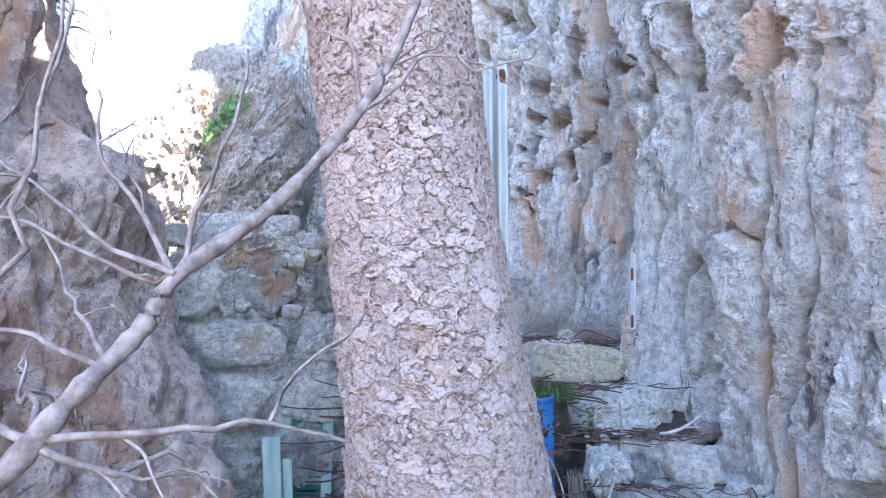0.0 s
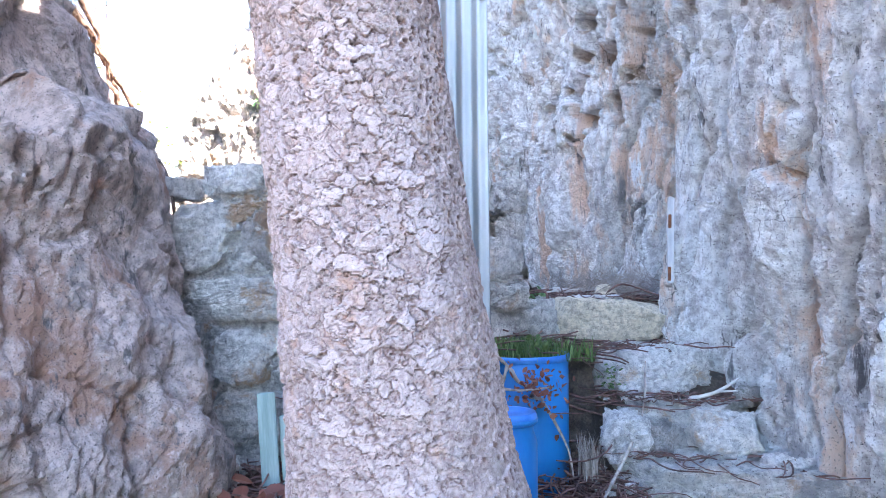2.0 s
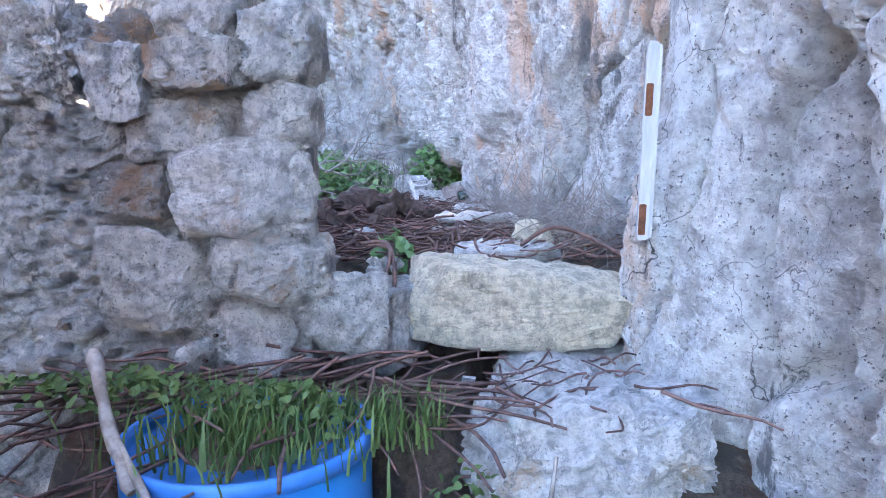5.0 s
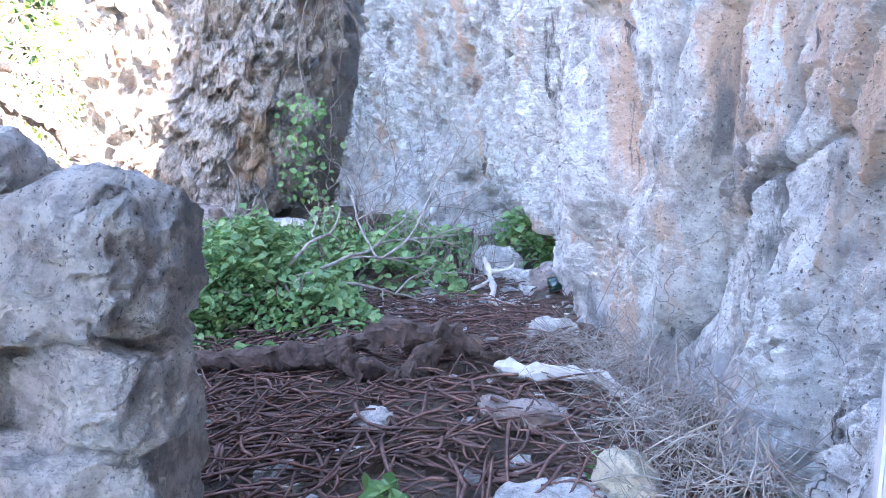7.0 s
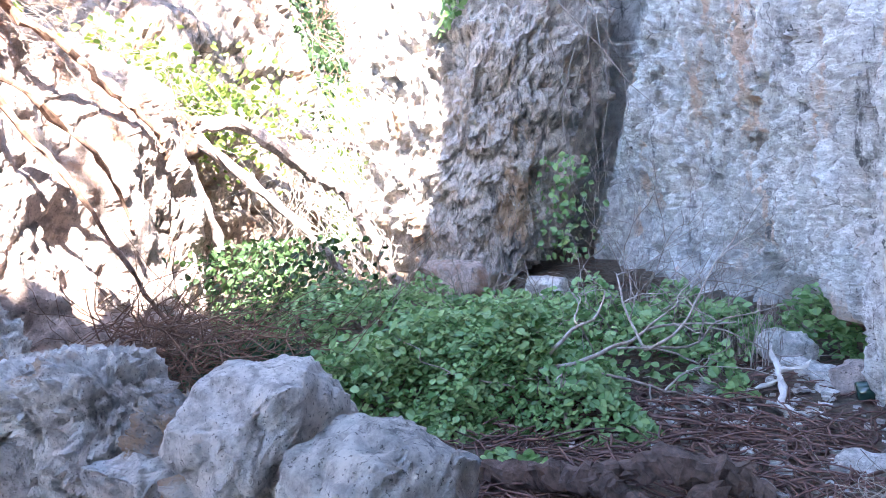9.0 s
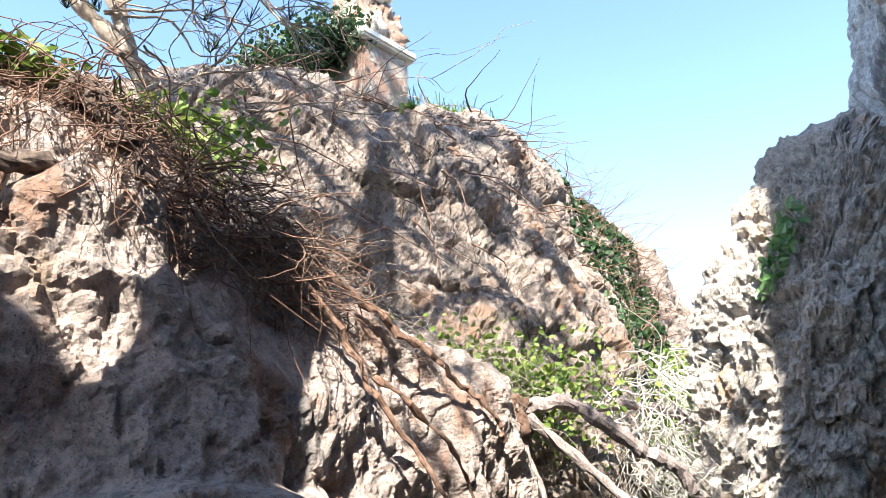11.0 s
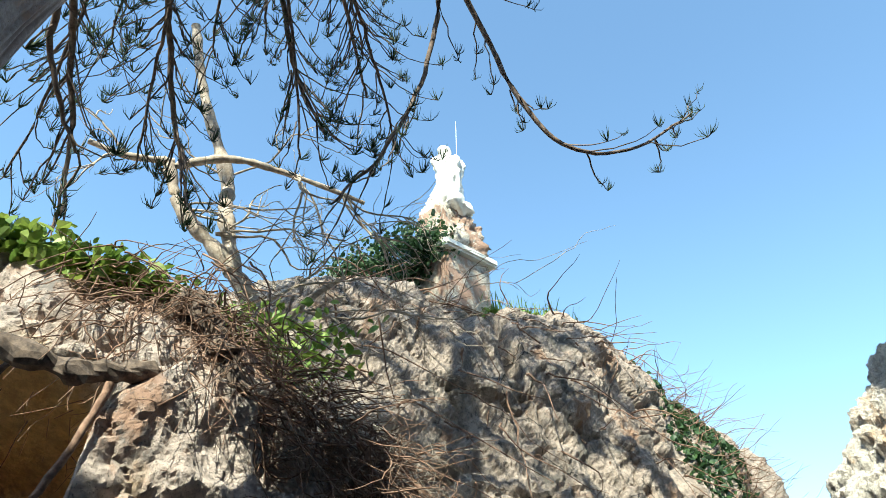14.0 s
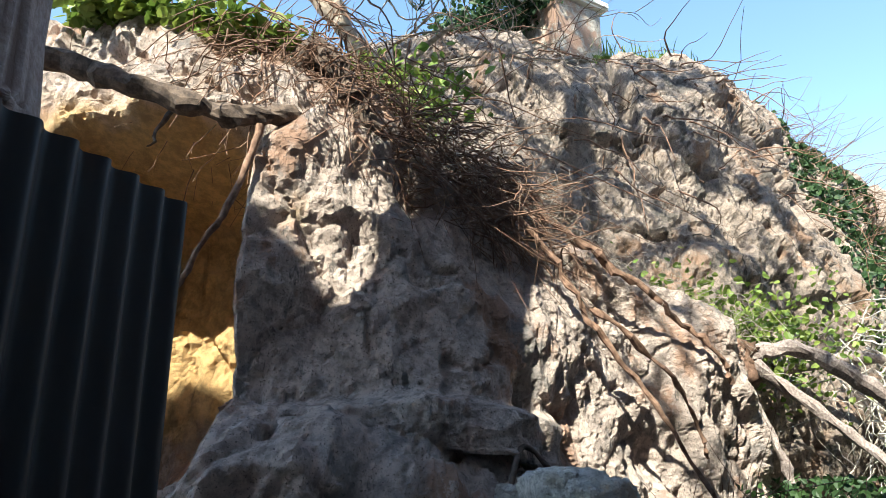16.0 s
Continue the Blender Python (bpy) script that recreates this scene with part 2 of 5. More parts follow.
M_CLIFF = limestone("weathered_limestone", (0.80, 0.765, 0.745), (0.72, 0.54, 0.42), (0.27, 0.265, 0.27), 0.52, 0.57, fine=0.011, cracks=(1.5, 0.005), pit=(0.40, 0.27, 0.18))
# orange patch stands in for sunlight bounced into the cavity
M_LEFT = limestone("ochre_limestone", (0.58, 0.47, 0.42), (0.42, 0.26, 0.19), (0.27, 0.24, 0.23), 0.52, 0.56, 0.7, bounce_tint=((-3.15, 2.6, 3.3), 0.8, (0.74, 0.48, 0.22)))
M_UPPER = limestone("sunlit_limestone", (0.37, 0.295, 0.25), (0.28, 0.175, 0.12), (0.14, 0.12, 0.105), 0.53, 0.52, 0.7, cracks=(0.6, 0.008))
M_PILLAR = limestone("dark_limestone", (0.64, 0.57, 0.51), (0.52, 0.36, 0.25), (0.20, 0.19, 0.18), 0.54, 0.53, 0.6)
M_STONE = limestone("rubble_stone", (0.66, 0.64, 0.60), (0.50, 0.38, 0.27), (0.36, 0.36, 0.36), 0.6, 0.56, 1.0, 2.0, 0.008)
M_MORTAR = limestone("lime_mortar", (0.66, 0.63, 0.59), (0.50, 0.40, 0.31), (0.40, 0.39, 0.38), 0.6, 0.55, 1.0, 3.0, 0.01)
M_BLOCK = limestone("cream_stone", (0.70, 0.61, 0.46), (0.62, 0.50, 0.35), (0.52, 0.47, 0.39), 0.62, 0.66, 1.0, 2.0, 0.006)
M_SOIL = limestone("dry_soil", (0.22, 0.17, 0.13), (0.16, 0.09, 0.06), (0.12, 0.10, 0.08), 0.5, 0.5, 1.0, 3.0, 0.02)

# ---- rock faces ----
CLIFF_BASE = [(2.9, -4.0), (2.5, -1.5), (2.36, -0.5), (2.25, 0.5), (2.1, 2.2), (1.92, 3.3), (1.74, 4.0), (1.62, 4.5), (1.42, 5.0), (1.52, 5.45), (1.36, 6.05), (0.95, 6.85), (0.66, 7.6), (0.42, 8.3), (-0.2, 9.3), (-1.15, 10.0), (-1.95, 10.4), (-2.6, 10.75), (-3.2, 11.0), (-3.75, 11.5), (-3.9, 13.5)]
CLIFF_RISE = [(-0.3, 0.0), (1.2, 0.05), (2.6, 0.0), (4.2, -0.05), (6.2, 0.1), (9.2, 0.5)]


def build_cliff():
    base = np.array([(x, y, 0) for x, y in CLIFF_BASE], float)
    tang = np.gradient(base, axis=0)
    out = np.stack([tang[:, 1], -tang[:, 0], np.zeros(len(base))], -1)
    out /= np.linalg.norm(out, axis=1, keepdims=True)
    net = np.array([[b + o * off + np.array([0, 0, z * (1 + (0.75 * float(bump_at(b[1], 7.6, 1.6, 0.8)) + 0.2 * float(1 - smooth(-1.0, -0.2, b[1]))) * (z > 5))]) for z, off in CLIFF_RISE] for b, o in zip(base, out)])
    us = even_steps(net, 1180, lambda c: 1.6 - 0.5 * smooth(5.5, 9, c[:, 1]) - 1.1 * (1 - smooth(-1.5, 1.5, c[:, 1])))
    vs = np.interp(np.linspace(0, 1, 400), [0, 0.7, 1], [0, 3.1, 5])
    P = catmull(catmull(net, us).transpose(1, 0, 2), vs).transpose(1, 0, 2)
    N = normals_of(P)
    p = P.reshape(-1, 3)
    n = -N.reshape(-1, 3)
    # leaning flutes: columns of rounded rock with deep narrow grooves between them
    lean = p.copy()
    lean[:, 1] += 0.22 * p[:, 2]
    near = 1 - smooth(5.6, 7.5, p[:, 1])
    warp = np.stack([fbm(p * np.array([1.6, 1.6, 0.9]), 3, 80), fbm(p * np.array([1.6, 1.6, 0.9]), 3, 84), fbm(p * 1.2, 2, 88)], -1)
    d = 0.20 * fbm(p * np.array([0.55, 0.55, 0.35]), 3, 3)
    c1, c2, cid = worley(lean * np.array([2.5, 2.5, 0.17]) + 0.24 * warp, 81)
    d += (0.10 + 0.12 * near) * (cid - 0.5) + 0.07 * (0.5 - c1) - (0.07 + 0.12 * near) * smooth(0.09, 0.0, c2 - c1)
    c1, c2, cid = worley(lean * np.array([5.4, 5.4, 0.6]) + 0.4 * warp, 91)
    d += 0.075 * (cid - 0.5) + 0.02 * (0.5 - c1) - 0.045 * smooth(0.10, 0.0, c2 - c1) * (cid > 0.25)
    # broken, angular small relief
    rough = smooth(-0.35, 0.4, fbm(p * 0.9 + 3.0, 2, 95))
    d += 0.03 * fbm(p * np.array([5, 5, 1.8]), 4, 11) + (0.012 + 0.022 * rough) * fbm(p * np.array([15, 15, 10]), 4, 21, 0.75)
    d += 0.04 * chunks(p, np.array([3.6, 3.6, 1.2]), 15) + (0.012 + 0.04 * rough) * chunks(p, np.array([9, 9, 4.5]), 16)
    # scattered pits, and the honeycombed band high on the wall
    f1, f2, cid = worley(p * np.array([4.2, 4.2, 3.4]) + 0.35 * fbm(p * 4, 2, 31)[:, None], 41)
    holes = smooth(0.12, 0.45, fbm(p * 0.7 + 5.0, 2, 51))
    d -= 0.15 * holes * smooth(0.45, 0.18, f1) * (cid > 0.35)
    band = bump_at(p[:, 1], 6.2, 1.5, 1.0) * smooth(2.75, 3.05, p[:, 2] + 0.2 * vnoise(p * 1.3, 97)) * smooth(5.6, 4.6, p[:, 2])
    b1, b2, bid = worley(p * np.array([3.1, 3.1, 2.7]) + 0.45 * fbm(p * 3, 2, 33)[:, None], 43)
    # pit weights the ochre and painted shade inside the hollows
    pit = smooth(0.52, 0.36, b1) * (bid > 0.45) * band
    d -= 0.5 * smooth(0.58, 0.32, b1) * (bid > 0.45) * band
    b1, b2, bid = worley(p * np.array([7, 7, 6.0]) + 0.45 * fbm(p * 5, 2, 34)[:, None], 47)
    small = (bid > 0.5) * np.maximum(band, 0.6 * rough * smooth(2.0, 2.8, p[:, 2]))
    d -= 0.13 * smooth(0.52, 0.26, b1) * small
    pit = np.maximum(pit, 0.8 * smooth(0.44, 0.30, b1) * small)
    # where the doorway's post is fixed the rock is even
    calm = bump_at(p[:, 1], 4.86, 0.22, 0.25) * smooth(2.8, 2.2, p[:, 2]) * (p[:, 0] > 0.8)
    d = d * (1 - 0.65 * calm)
    # the cleft beside the leaning boulder
    d -= 1.6 * np.exp(-((p[:, 0] + 2.68 - 0.3 * (p[:, 2] - 3.0)) / 0.24) ** 2) * smooth(6.6, 4.2, p[:, 2]) * (p[:, 1] > 9.5)
    # low hollow with a dripping lip at the foot of the back wall, and the recess beside the doorway
    lip = 1.78 + 0.2 * fbm(p * np.array([4.5, 4.5, 0.5]), 3, 99)
    d -= 0.7 * bump_at(p[:, 0], -0.08, 0.26, 0.4) * smooth(lip + 0.05, lip - 0.12, p[:, 2]) * (p[:, 1] > 8.0)
    d += 0.09 * np.exp(-((p[:, 1] - 5.05) / 0.22) ** 2) * smooth(2.1, 1.4, p[:, 2]) * (p[:, 0] > 0.8)
    d += 0.10 * np.exp(-((p[:, 1] - 6.1) / 0.14) ** 2) * smooth(3.4, 2.0, p[:, 2]) * (p[:, 0] > 0.8)
    return P + (n * d[:, None]).reshape(P.shape), pit


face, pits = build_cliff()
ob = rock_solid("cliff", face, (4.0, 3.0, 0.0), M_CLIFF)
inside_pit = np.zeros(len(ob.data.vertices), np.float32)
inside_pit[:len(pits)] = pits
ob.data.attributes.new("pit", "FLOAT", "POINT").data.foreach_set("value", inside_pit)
tagged(ob, "tall fluted pale limestone cliff with pits and grey stains", "cliff", kind="structure")

LEFT_STATIONS = [-4.0, -1.0, 1.0, 2.2, 3.1, 3.6, 4.2, 4.8, 5.6, 6.3, 6.9, 7.3]
LEFT_FOOT = [-2.6, -2.3, -1.9, -1.6, -1.38, -1.2, -1.2, -1.65, -2.3, -3.0, -3.7, -5.0]
LEFT_CREST = [(-3.9, 5.0), (-3.6, 5.0), (-3.4, 5.0), (-3.1, 4.9), (-2.85, 4.75), (-2.85, 4.55), (-3.1, 4.15), (-3.3, 3.9), (-3.5, 3.6), (-3.75, 3.25), (-4.05, 3.0), (-5.2, 2.3)]
LEFT_PROFILE = [(-0.05, 0.0), (0.12, 0.05), (0.30, 0.22), (0.46, 0.40), (0.51, 0.58), (0.7, 0.66), (0.88, 0.76), (1.0, 1.0), (1.05, 2.2)]


def build_left():
    net = np.array([[(x + (cx - x) * s, y, cz * k) for k, s in LEFT_PROFILE] for y, x, (cx, cz) in zip(LEFT_STATIONS, LEFT_FOOT, LEFT_CREST)], float)
    us = even_steps(net, 420, lambda c: 0.35 + 1.2 * smooth(0, 2, c[:, 1]))
    vs = np.linspace(0, len(LEFT_PROFILE) - 1, 310)
    P = catmull(catmull(net, us).transpose(1, 0, 2), vs).transpose(1, 0, 2)
    n = normals_of(P).reshape(-1, 3)
    p = P.reshape(-1, 3)
    d = 0.15 * fbm(p * np.array([0.9, 0.9, 0.8]), 3, 103) + 0.06 * ridged(p * np.array([1.6, 1.6, 1.0]), 3, 105)
    d += 0.032 * fbm(p * np.array([5, 5, 2.6]), 4, 111) + 0.014 * fbm(p * np.array([13, 13, 7.0]), 4, 121, 0.7)
    d += 0.07 * chunks(p, np.array([1.7, 1.7, 1.2]), 115) + 0.022 * chunks(p, np.array([6, 6, 5.0]), 116)
    f1, f2, cid = worley(p * 3.1 + 0.4 * fbm(p * 3, 2, 131)[:, None], 141)
    d -= 0.07 * smooth(0.30, 0.06, f1) * (cid > 0.62)
    # a shelf that juts out under the cavity, undercut below
    jut = 2.44 + 0.07 * fbm(p * np.array([2.2, 2.2, 0.5]), 3, 151)
    d += 0.20 * smooth(jut + 0.06, jut - 0.05, p[:, 2]) * smooth(1.6, 2.1, p[:, 2]) * smooth(2.2, 2.6, p[:, 1]) * smooth(5.3, 4.4, p[:, 1])
    # the sheltered cavity under the overhang
    d -= 1.15 * smooth(1.95, 2.25, p[:, 1]) * smooth(3.3, 3.1, p[:, 1]) * smooth(2.05, 2.3, p[:, 2]) * smooth(4.15, 3.9, p[:, 2])
    return P + (n * d[:, None]).reshape(P.shape)


WEST = build_left()
ob = rock_solid("rock_face_west", WEST, (-5.0, 0.0, -1.0), M_LEFT, flip=False)
tagged(ob, "sloping ochre and grey limestone outcrop with a sheltered cavity", "rock face", kind="structure")


def build_upper():
    ys = [2.5, 4.0, 5.4, 6.7, 7.1, 7.6, 9.0, 10.2, 11.2, 12.6, 14.5]
    top = [7.3, 7.8, 8.15, 8.15, 8.0, 8.25, 8.15, 7.95, 7.75, 7.3, 6.4]
    foot = [-4.6, -4.6, -4.8, -5.0, -5.1, -5.2, -5.7, -6.4, -7.0, -7.6, -8.2]
    net = np.array([[(f - dx, y, 1.0 + (h - 1.0) * k) for k, dx in ((0, 0.2), (0.25, 0.0), (0.5, 0.6), (0.72, 1.2), (0.9, 1.9), (0.99, 2.8), (1.03, 5.0))] for y, h, f in zip(ys, top, foot)], float)
    us, vs = even_steps(net, 440), np.linspace(0, 6, 240)
    P = catmull(catmull(net, us).transpose(1, 0, 2), vs).transpose(1, 0, 2)
    n, p = normals_of(P).reshape(-1, 3), P.reshape(-1, 3)
    d = 0.16 * chunks(p, np.array([0.8, 0.8, 0.8]), 215) + 0.03 * chunks(p, np.array([3, 3, 3.0]), 216) + 0.25 * fbm(p * 0.55, 3, 203) + 0.07 * fbm(p * np.array([2.6, 2.6, 2.2]), 4, 211) + 0.022 * fbm(p * 8, 4, 221, 0.72)
    f1, f2, cid = worley(p * 1.9 + 0.4 * fbm(p * 2, 2, 231)[:, None], 241)
    d -= 0.13 * smooth(0.3, 0.08, f1) * (cid > 0.6)
    d -= 0.45 * np.exp(-((p[:, 1] - 7.1 - 0.1 * vnoise(p * 1.5, 9)) / 0.07) ** 2) * smooth(5.5, 7.4, p[:, 2])
    return P + (n * d[:, None]).reshape(P.shape)


UPPER = build_upper()
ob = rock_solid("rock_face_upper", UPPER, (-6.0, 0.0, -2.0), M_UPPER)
tagged(ob, "great sunlit rounded boulder with a deep vertical crack", "rock face", kind="structure")


def lump(centre, radii, nu, nv, seed, lean=(0, 0), square=0.75, amp=0.1, freq=1.0):
    """A closed rock: a squarish rounded lump with uneven faces, from the six sides of a cube."""
    m = max(4, int(math.sqrt(nu * nv / 6)))
    u, w = np.meshgrid(np.linspace(-1, 1, m + 1), np.linspace(-1, 1, m + 1), indexing="ij")
    one = np.ones_like(u)
    sides = [(u, w, one), (w, u, -one), (one, u, w), (-one, w, u), (w, one, u), (u, -one, w)]
    P = np.concatenate([np.stack(k, -1).reshape(-1, 3) for k in sides])
    F = np.concatenate([grid_faces(m + 1, m + 1) + k * (m + 1) ** 2 for k in range(6)])
    e = 2.0 / square
    _, first, back = np.unique(np.round(P, 6), axis=0, return_index=True, return_inverse=True)
    P, F = P[first], back.ravel()[F]
    P = P / (np.sum(np.abs(P) ** e, axis=1, keepdims=True) ** (1 / e))
    n = P / np.linalg.norm(P, axis=1, keepdims=True)
    p = P * np.array(radii)
    q = p * freq + seed * 3.7
    rr = np.random.default_rng(seed)
    for _ in range(14):
        k = rr.normal(0, 1, 3)
        k /= np.linalg.norm(k)
        along = p @ k
        over = np.maximum(along - along.max() * rr.uniform(0.72, 0.95), 0)
        p = p - over[:, None] * k * 0.9
    d = amp * (0.8 * fbm(q * 0.8, 3, seed) + 0.4 * ridged(q * 1.7, 2, seed + 7) + 0.9 * chunks(q, np.array([2.2, 2.2, 2.2]), seed + 3) + 0.45 * fbm(q * 5, 4, seed + 13, 0.72))
    p = p + n * d[:, None]
    p[:, 0] += lean[0] * p[:, 2]
    p[:, 1] += lean[1] * p[:, 2]
    return p + np.array(centre), F


v, f = lump((-3.55, 9.98, 3.4), (1.2, 0.86, 2.6), 340, 300, 301, (0.21, 0.0), 0.72, 0.12, 1.3)
ob = mesh_object("leaning_boulder", v, f, M_PILLAR, shade=False)
tagged(ob, "tall dark pitted boulder leaning against the cliff", "boulder", kind="structure")

# ---- ground ----
def ground_height(x, y):
    z = 0.12 + 0.12 * smooth(1.5, 3.6, y)
    z = z + smooth(0.8, 0.95, x) * (0.7 * smooth(3.7, 4.9, y) - 0.06)
    z = np.maximum(z, 0.97 * smooth(-0.7, -0.25, x) * (1 - smooth(0.84, 0.95, x)) * smooth(4.45, 4.62, y))
    inside = 1.27 + 0.04 * smooth(6.6, 8.0, y) + 0.3 * smooth(8.6, 11.0, y) + 0.14 * smooth(-1.5, -4.5, x)
    z = z + (inside - z) * smooth(5.2, 5.36, y)
    return z


def build_ground():
    s = np.linspace(-1, 1, 240)
    gx = np.sign(s) * (6.5 * np.abs(s) + 400 * np.abs(s) ** 9) - 1.0
    gy = np.sign(s) * (8 * np.abs(s) + 400 * np.abs(s) ** 9) + 4.5
    X, Y = np.meshgrid(gx, gy, indexing="ij")
    p = np.stack([X.ravel(), Y.ravel(), np.zeros(X.size)], -1)
    z = ground_height(p[:, 0], p[:, 1])
    near = np.exp(-((p[:, 0] + 1) ** 2 + (p[:, 1] - 4.5) ** 2) / 400)
    z += near * (0.05 * fbm(p * 1.3, 3, 401) + 0.02 * fbm(p * 6, 3, 411))
    p[:, 2] = z
    return p, grid_faces(240, 240)


v, f = build_ground()
ob = mesh_object("ground", v, f, M_SOIL)
tagged(ob, "dry brown soil under fallen branchlets and stones", "ground", kind="structure")

# ---- the pine trunk ----
def bark_material():
    m, nt, b = nodes_of("plated_bark", 0.92)
    grain = noise_node(nt, 45, 8, 0.7)
    c = mix_node(nt, step_node(nt, grain, 0.35, 0.65), (0.33, 0.255, 0.23), (0.52, 0.43, 0.40))
    c = mix_node(nt, step_node(nt, noise_node(nt, 6, 6, 0.65, (1, 1, 0.8), 4.0), 0.55, 0.68), c, (0.46, 0.30, 0.22))
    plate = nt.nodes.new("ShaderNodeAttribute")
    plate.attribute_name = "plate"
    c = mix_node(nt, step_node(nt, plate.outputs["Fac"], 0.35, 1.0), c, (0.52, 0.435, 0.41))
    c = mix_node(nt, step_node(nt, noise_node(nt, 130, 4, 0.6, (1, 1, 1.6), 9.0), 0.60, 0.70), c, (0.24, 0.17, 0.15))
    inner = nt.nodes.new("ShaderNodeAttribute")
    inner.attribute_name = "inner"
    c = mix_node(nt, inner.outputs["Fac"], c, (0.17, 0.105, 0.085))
    nt.links.new(c, b.inputs["Base Color"])
    bump_node(nt, b, grain, 0.9, 0.008)
    return m


M_BARK = bark_material()


def trunk_axis(z):
    return np.stack([0.10 - 0.12 * z + 0.08 * np.exp(-np.maximum(z, 0) / 0.8), 2.86 + 0.01 * z - 0.13 * np.clip(z - 2.3, 0, 1.3) + 0.16 * np.clip(z - 3.9, 0, 1.6), z], -1)


def build_trunk():
    zs = np.concatenate([np.linspace(-0.1, 3.0, 640), np.linspace(3.02, 16.0, 60)])
    a = np.radians(np.concatenate([np.linspace(-195, 45, 340, endpoint=False), np.linspace(45, 165, 36, endpoint=False)]))
    A, Z = np.meshgrid(a, zs, indexing="ij")
    r = 0.355 + 0.24 * np.exp(-(Z + 0.1) / 0.72) - 0.006 * np.maximum(Z - 1.5, 0) - 0.022 * np.maximum(Z - 4, 0)
    dirv = np.stack([np.cos(A), np.sin(A), np.zeros_like(A)], -1)
    p = (trunk_axis(Z) + dirv * r[..., None]).reshape(-1, 3)
    q = np.stack([np.cos(A) * 0.37, np.sin(A) * 0.37, Z], -1).reshape(-1, 3)
    warp = np.stack([fbm(q * 14, 3, 501), fbm(q * 14, 3, 503), fbm(q * 14, 3, 505)], -1)
    f1, f2, cid = worley(q * np.array([12, 12, 17.0]) + warp * 0.5, 511)
    h1, h2, cid2 = worley(q * np.array([27, 27, 38]) + warp * 0.5, 521)
    k1, k2, cid3 = worley(q * np.array([33, 33, 33.0]) + 0.3 * warp, 561)
    ang = (-45 - np.degrees(A.ravel())) / 42
    flaky = smooth(-0.45, 0.55, ang + 0.55 * fbm(q * np.array([2.4, 2.4, 1.6]), 3, 551)) * smooth(-5.0, -3.6, -ang)
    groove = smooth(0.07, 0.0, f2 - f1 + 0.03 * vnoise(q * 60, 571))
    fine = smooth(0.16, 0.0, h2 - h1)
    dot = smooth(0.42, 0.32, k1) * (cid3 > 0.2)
    edge = smooth(0.55, -0.1, np.cos(A.ravel() - 0.2) * -1)
    d = flaky * (0.013 * cid * (cid > 0.3) - 0.008 * groove + 0.006 * cid2 - 0.002 * fine)
    d += (1 - flaky) * (0.004 * cid2 - 0.008 * dot) + 0.012 * edge * (1 - flaky) * (cid3 - 0.4)
    d += 0.010 * fbm(q * 3.5, 3, 531) + 0.003 * fbm(q * 70, 2, 541)
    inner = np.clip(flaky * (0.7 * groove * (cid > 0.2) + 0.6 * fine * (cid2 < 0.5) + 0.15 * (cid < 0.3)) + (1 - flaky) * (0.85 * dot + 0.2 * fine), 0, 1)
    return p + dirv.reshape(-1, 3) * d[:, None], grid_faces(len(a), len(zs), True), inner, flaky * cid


pine = thing("pine_tree", "tall old pine with pinkish flaking plated bark", "tree", (0, 0, 0))
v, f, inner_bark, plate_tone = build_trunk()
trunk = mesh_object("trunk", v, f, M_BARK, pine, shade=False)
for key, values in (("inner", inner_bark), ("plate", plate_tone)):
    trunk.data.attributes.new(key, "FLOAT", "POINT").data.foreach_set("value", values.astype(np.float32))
# ==== THINGS ====
# ---- stones, wall and steps ----
def stone_mesh(x0, x1, y0, y1, z0, z1, seed, fine=1, square=0.4, amp=0.035):
    r = ((x1 - x0) / 2, (y1 - y0) / 2, (z1 - z0) / 2)
    return lump(((x0 + x1) / 2, (y0 + y1) / 2, (z0 + z1) / 2), r, 24 * fine, 14 * fine, seed, (0, 0), square, amp, 4.0)


M_STONE_VARIED = limestone("wall_stone", (0.68, 0.65, 0.60), (0.48, 0.34, 0.23), (0.34, 0.33, 0.32), 0.52, 0.53, 1.0, 1.6, 0.01)
M_WHITE_STONE = limestone("white_stone", (0.73, 0.70, 0.66), (0.56, 0.42, 0.30), (0.46, 0.45, 0.43), 0.57, 0.57, 1.0, 2.0, 0.007)
M_DARK_STONE = limestone("grey_stone", (0.46, 0.43, 0.40), (0.38, 0.26, 0.18), (0.24, 0.23, 0.22), 0.52, 0.5, 1.0, 2.0, 0.01)
rng = np.random.default_rng(5)

WALL_TURN = pose(0.45, 4.72, 0, 0, 0, 6.5) @ pose(-0.45, -4.72, 0)
wall = thing("stone_wall", "rough rubble wall of pale stones in crumbling mortar", "wall", kind="structure")
wall.matrix_basis = WALL_TURN


def build_core():
    xs, zs = np.linspace(-2.4, 0.40, 180), np.linspace(0.1, 2.06, 130)
    X, Z = np.meshgrid(xs, zs, indexing="ij")
    top = 1.93 + 0.06 * np.sin(X * 5.0) + 0.05 * np.sin(X * 11.0 + 1)
    Z = 0.1 + (Z - 0.1) / 1.96 * (top - 0.1)
    p = np.stack([X, np.full_like(X, 4.755), Z], -1).reshape(-1, 3)
    p[:, 1] -= 0.03 * fbm(p * 5, 4, 601) + 0.02 * fbm(p * 22, 3, 603, 0.65) + 0.05 * chunks(p, np.array([9, 9, 11.0]), 605)
    return p.reshape(180, 130, 3)


ob = rock_solid("mortar", build_core(), (0, 0.15, 0), M_MORTAR)
ob.parent = wall
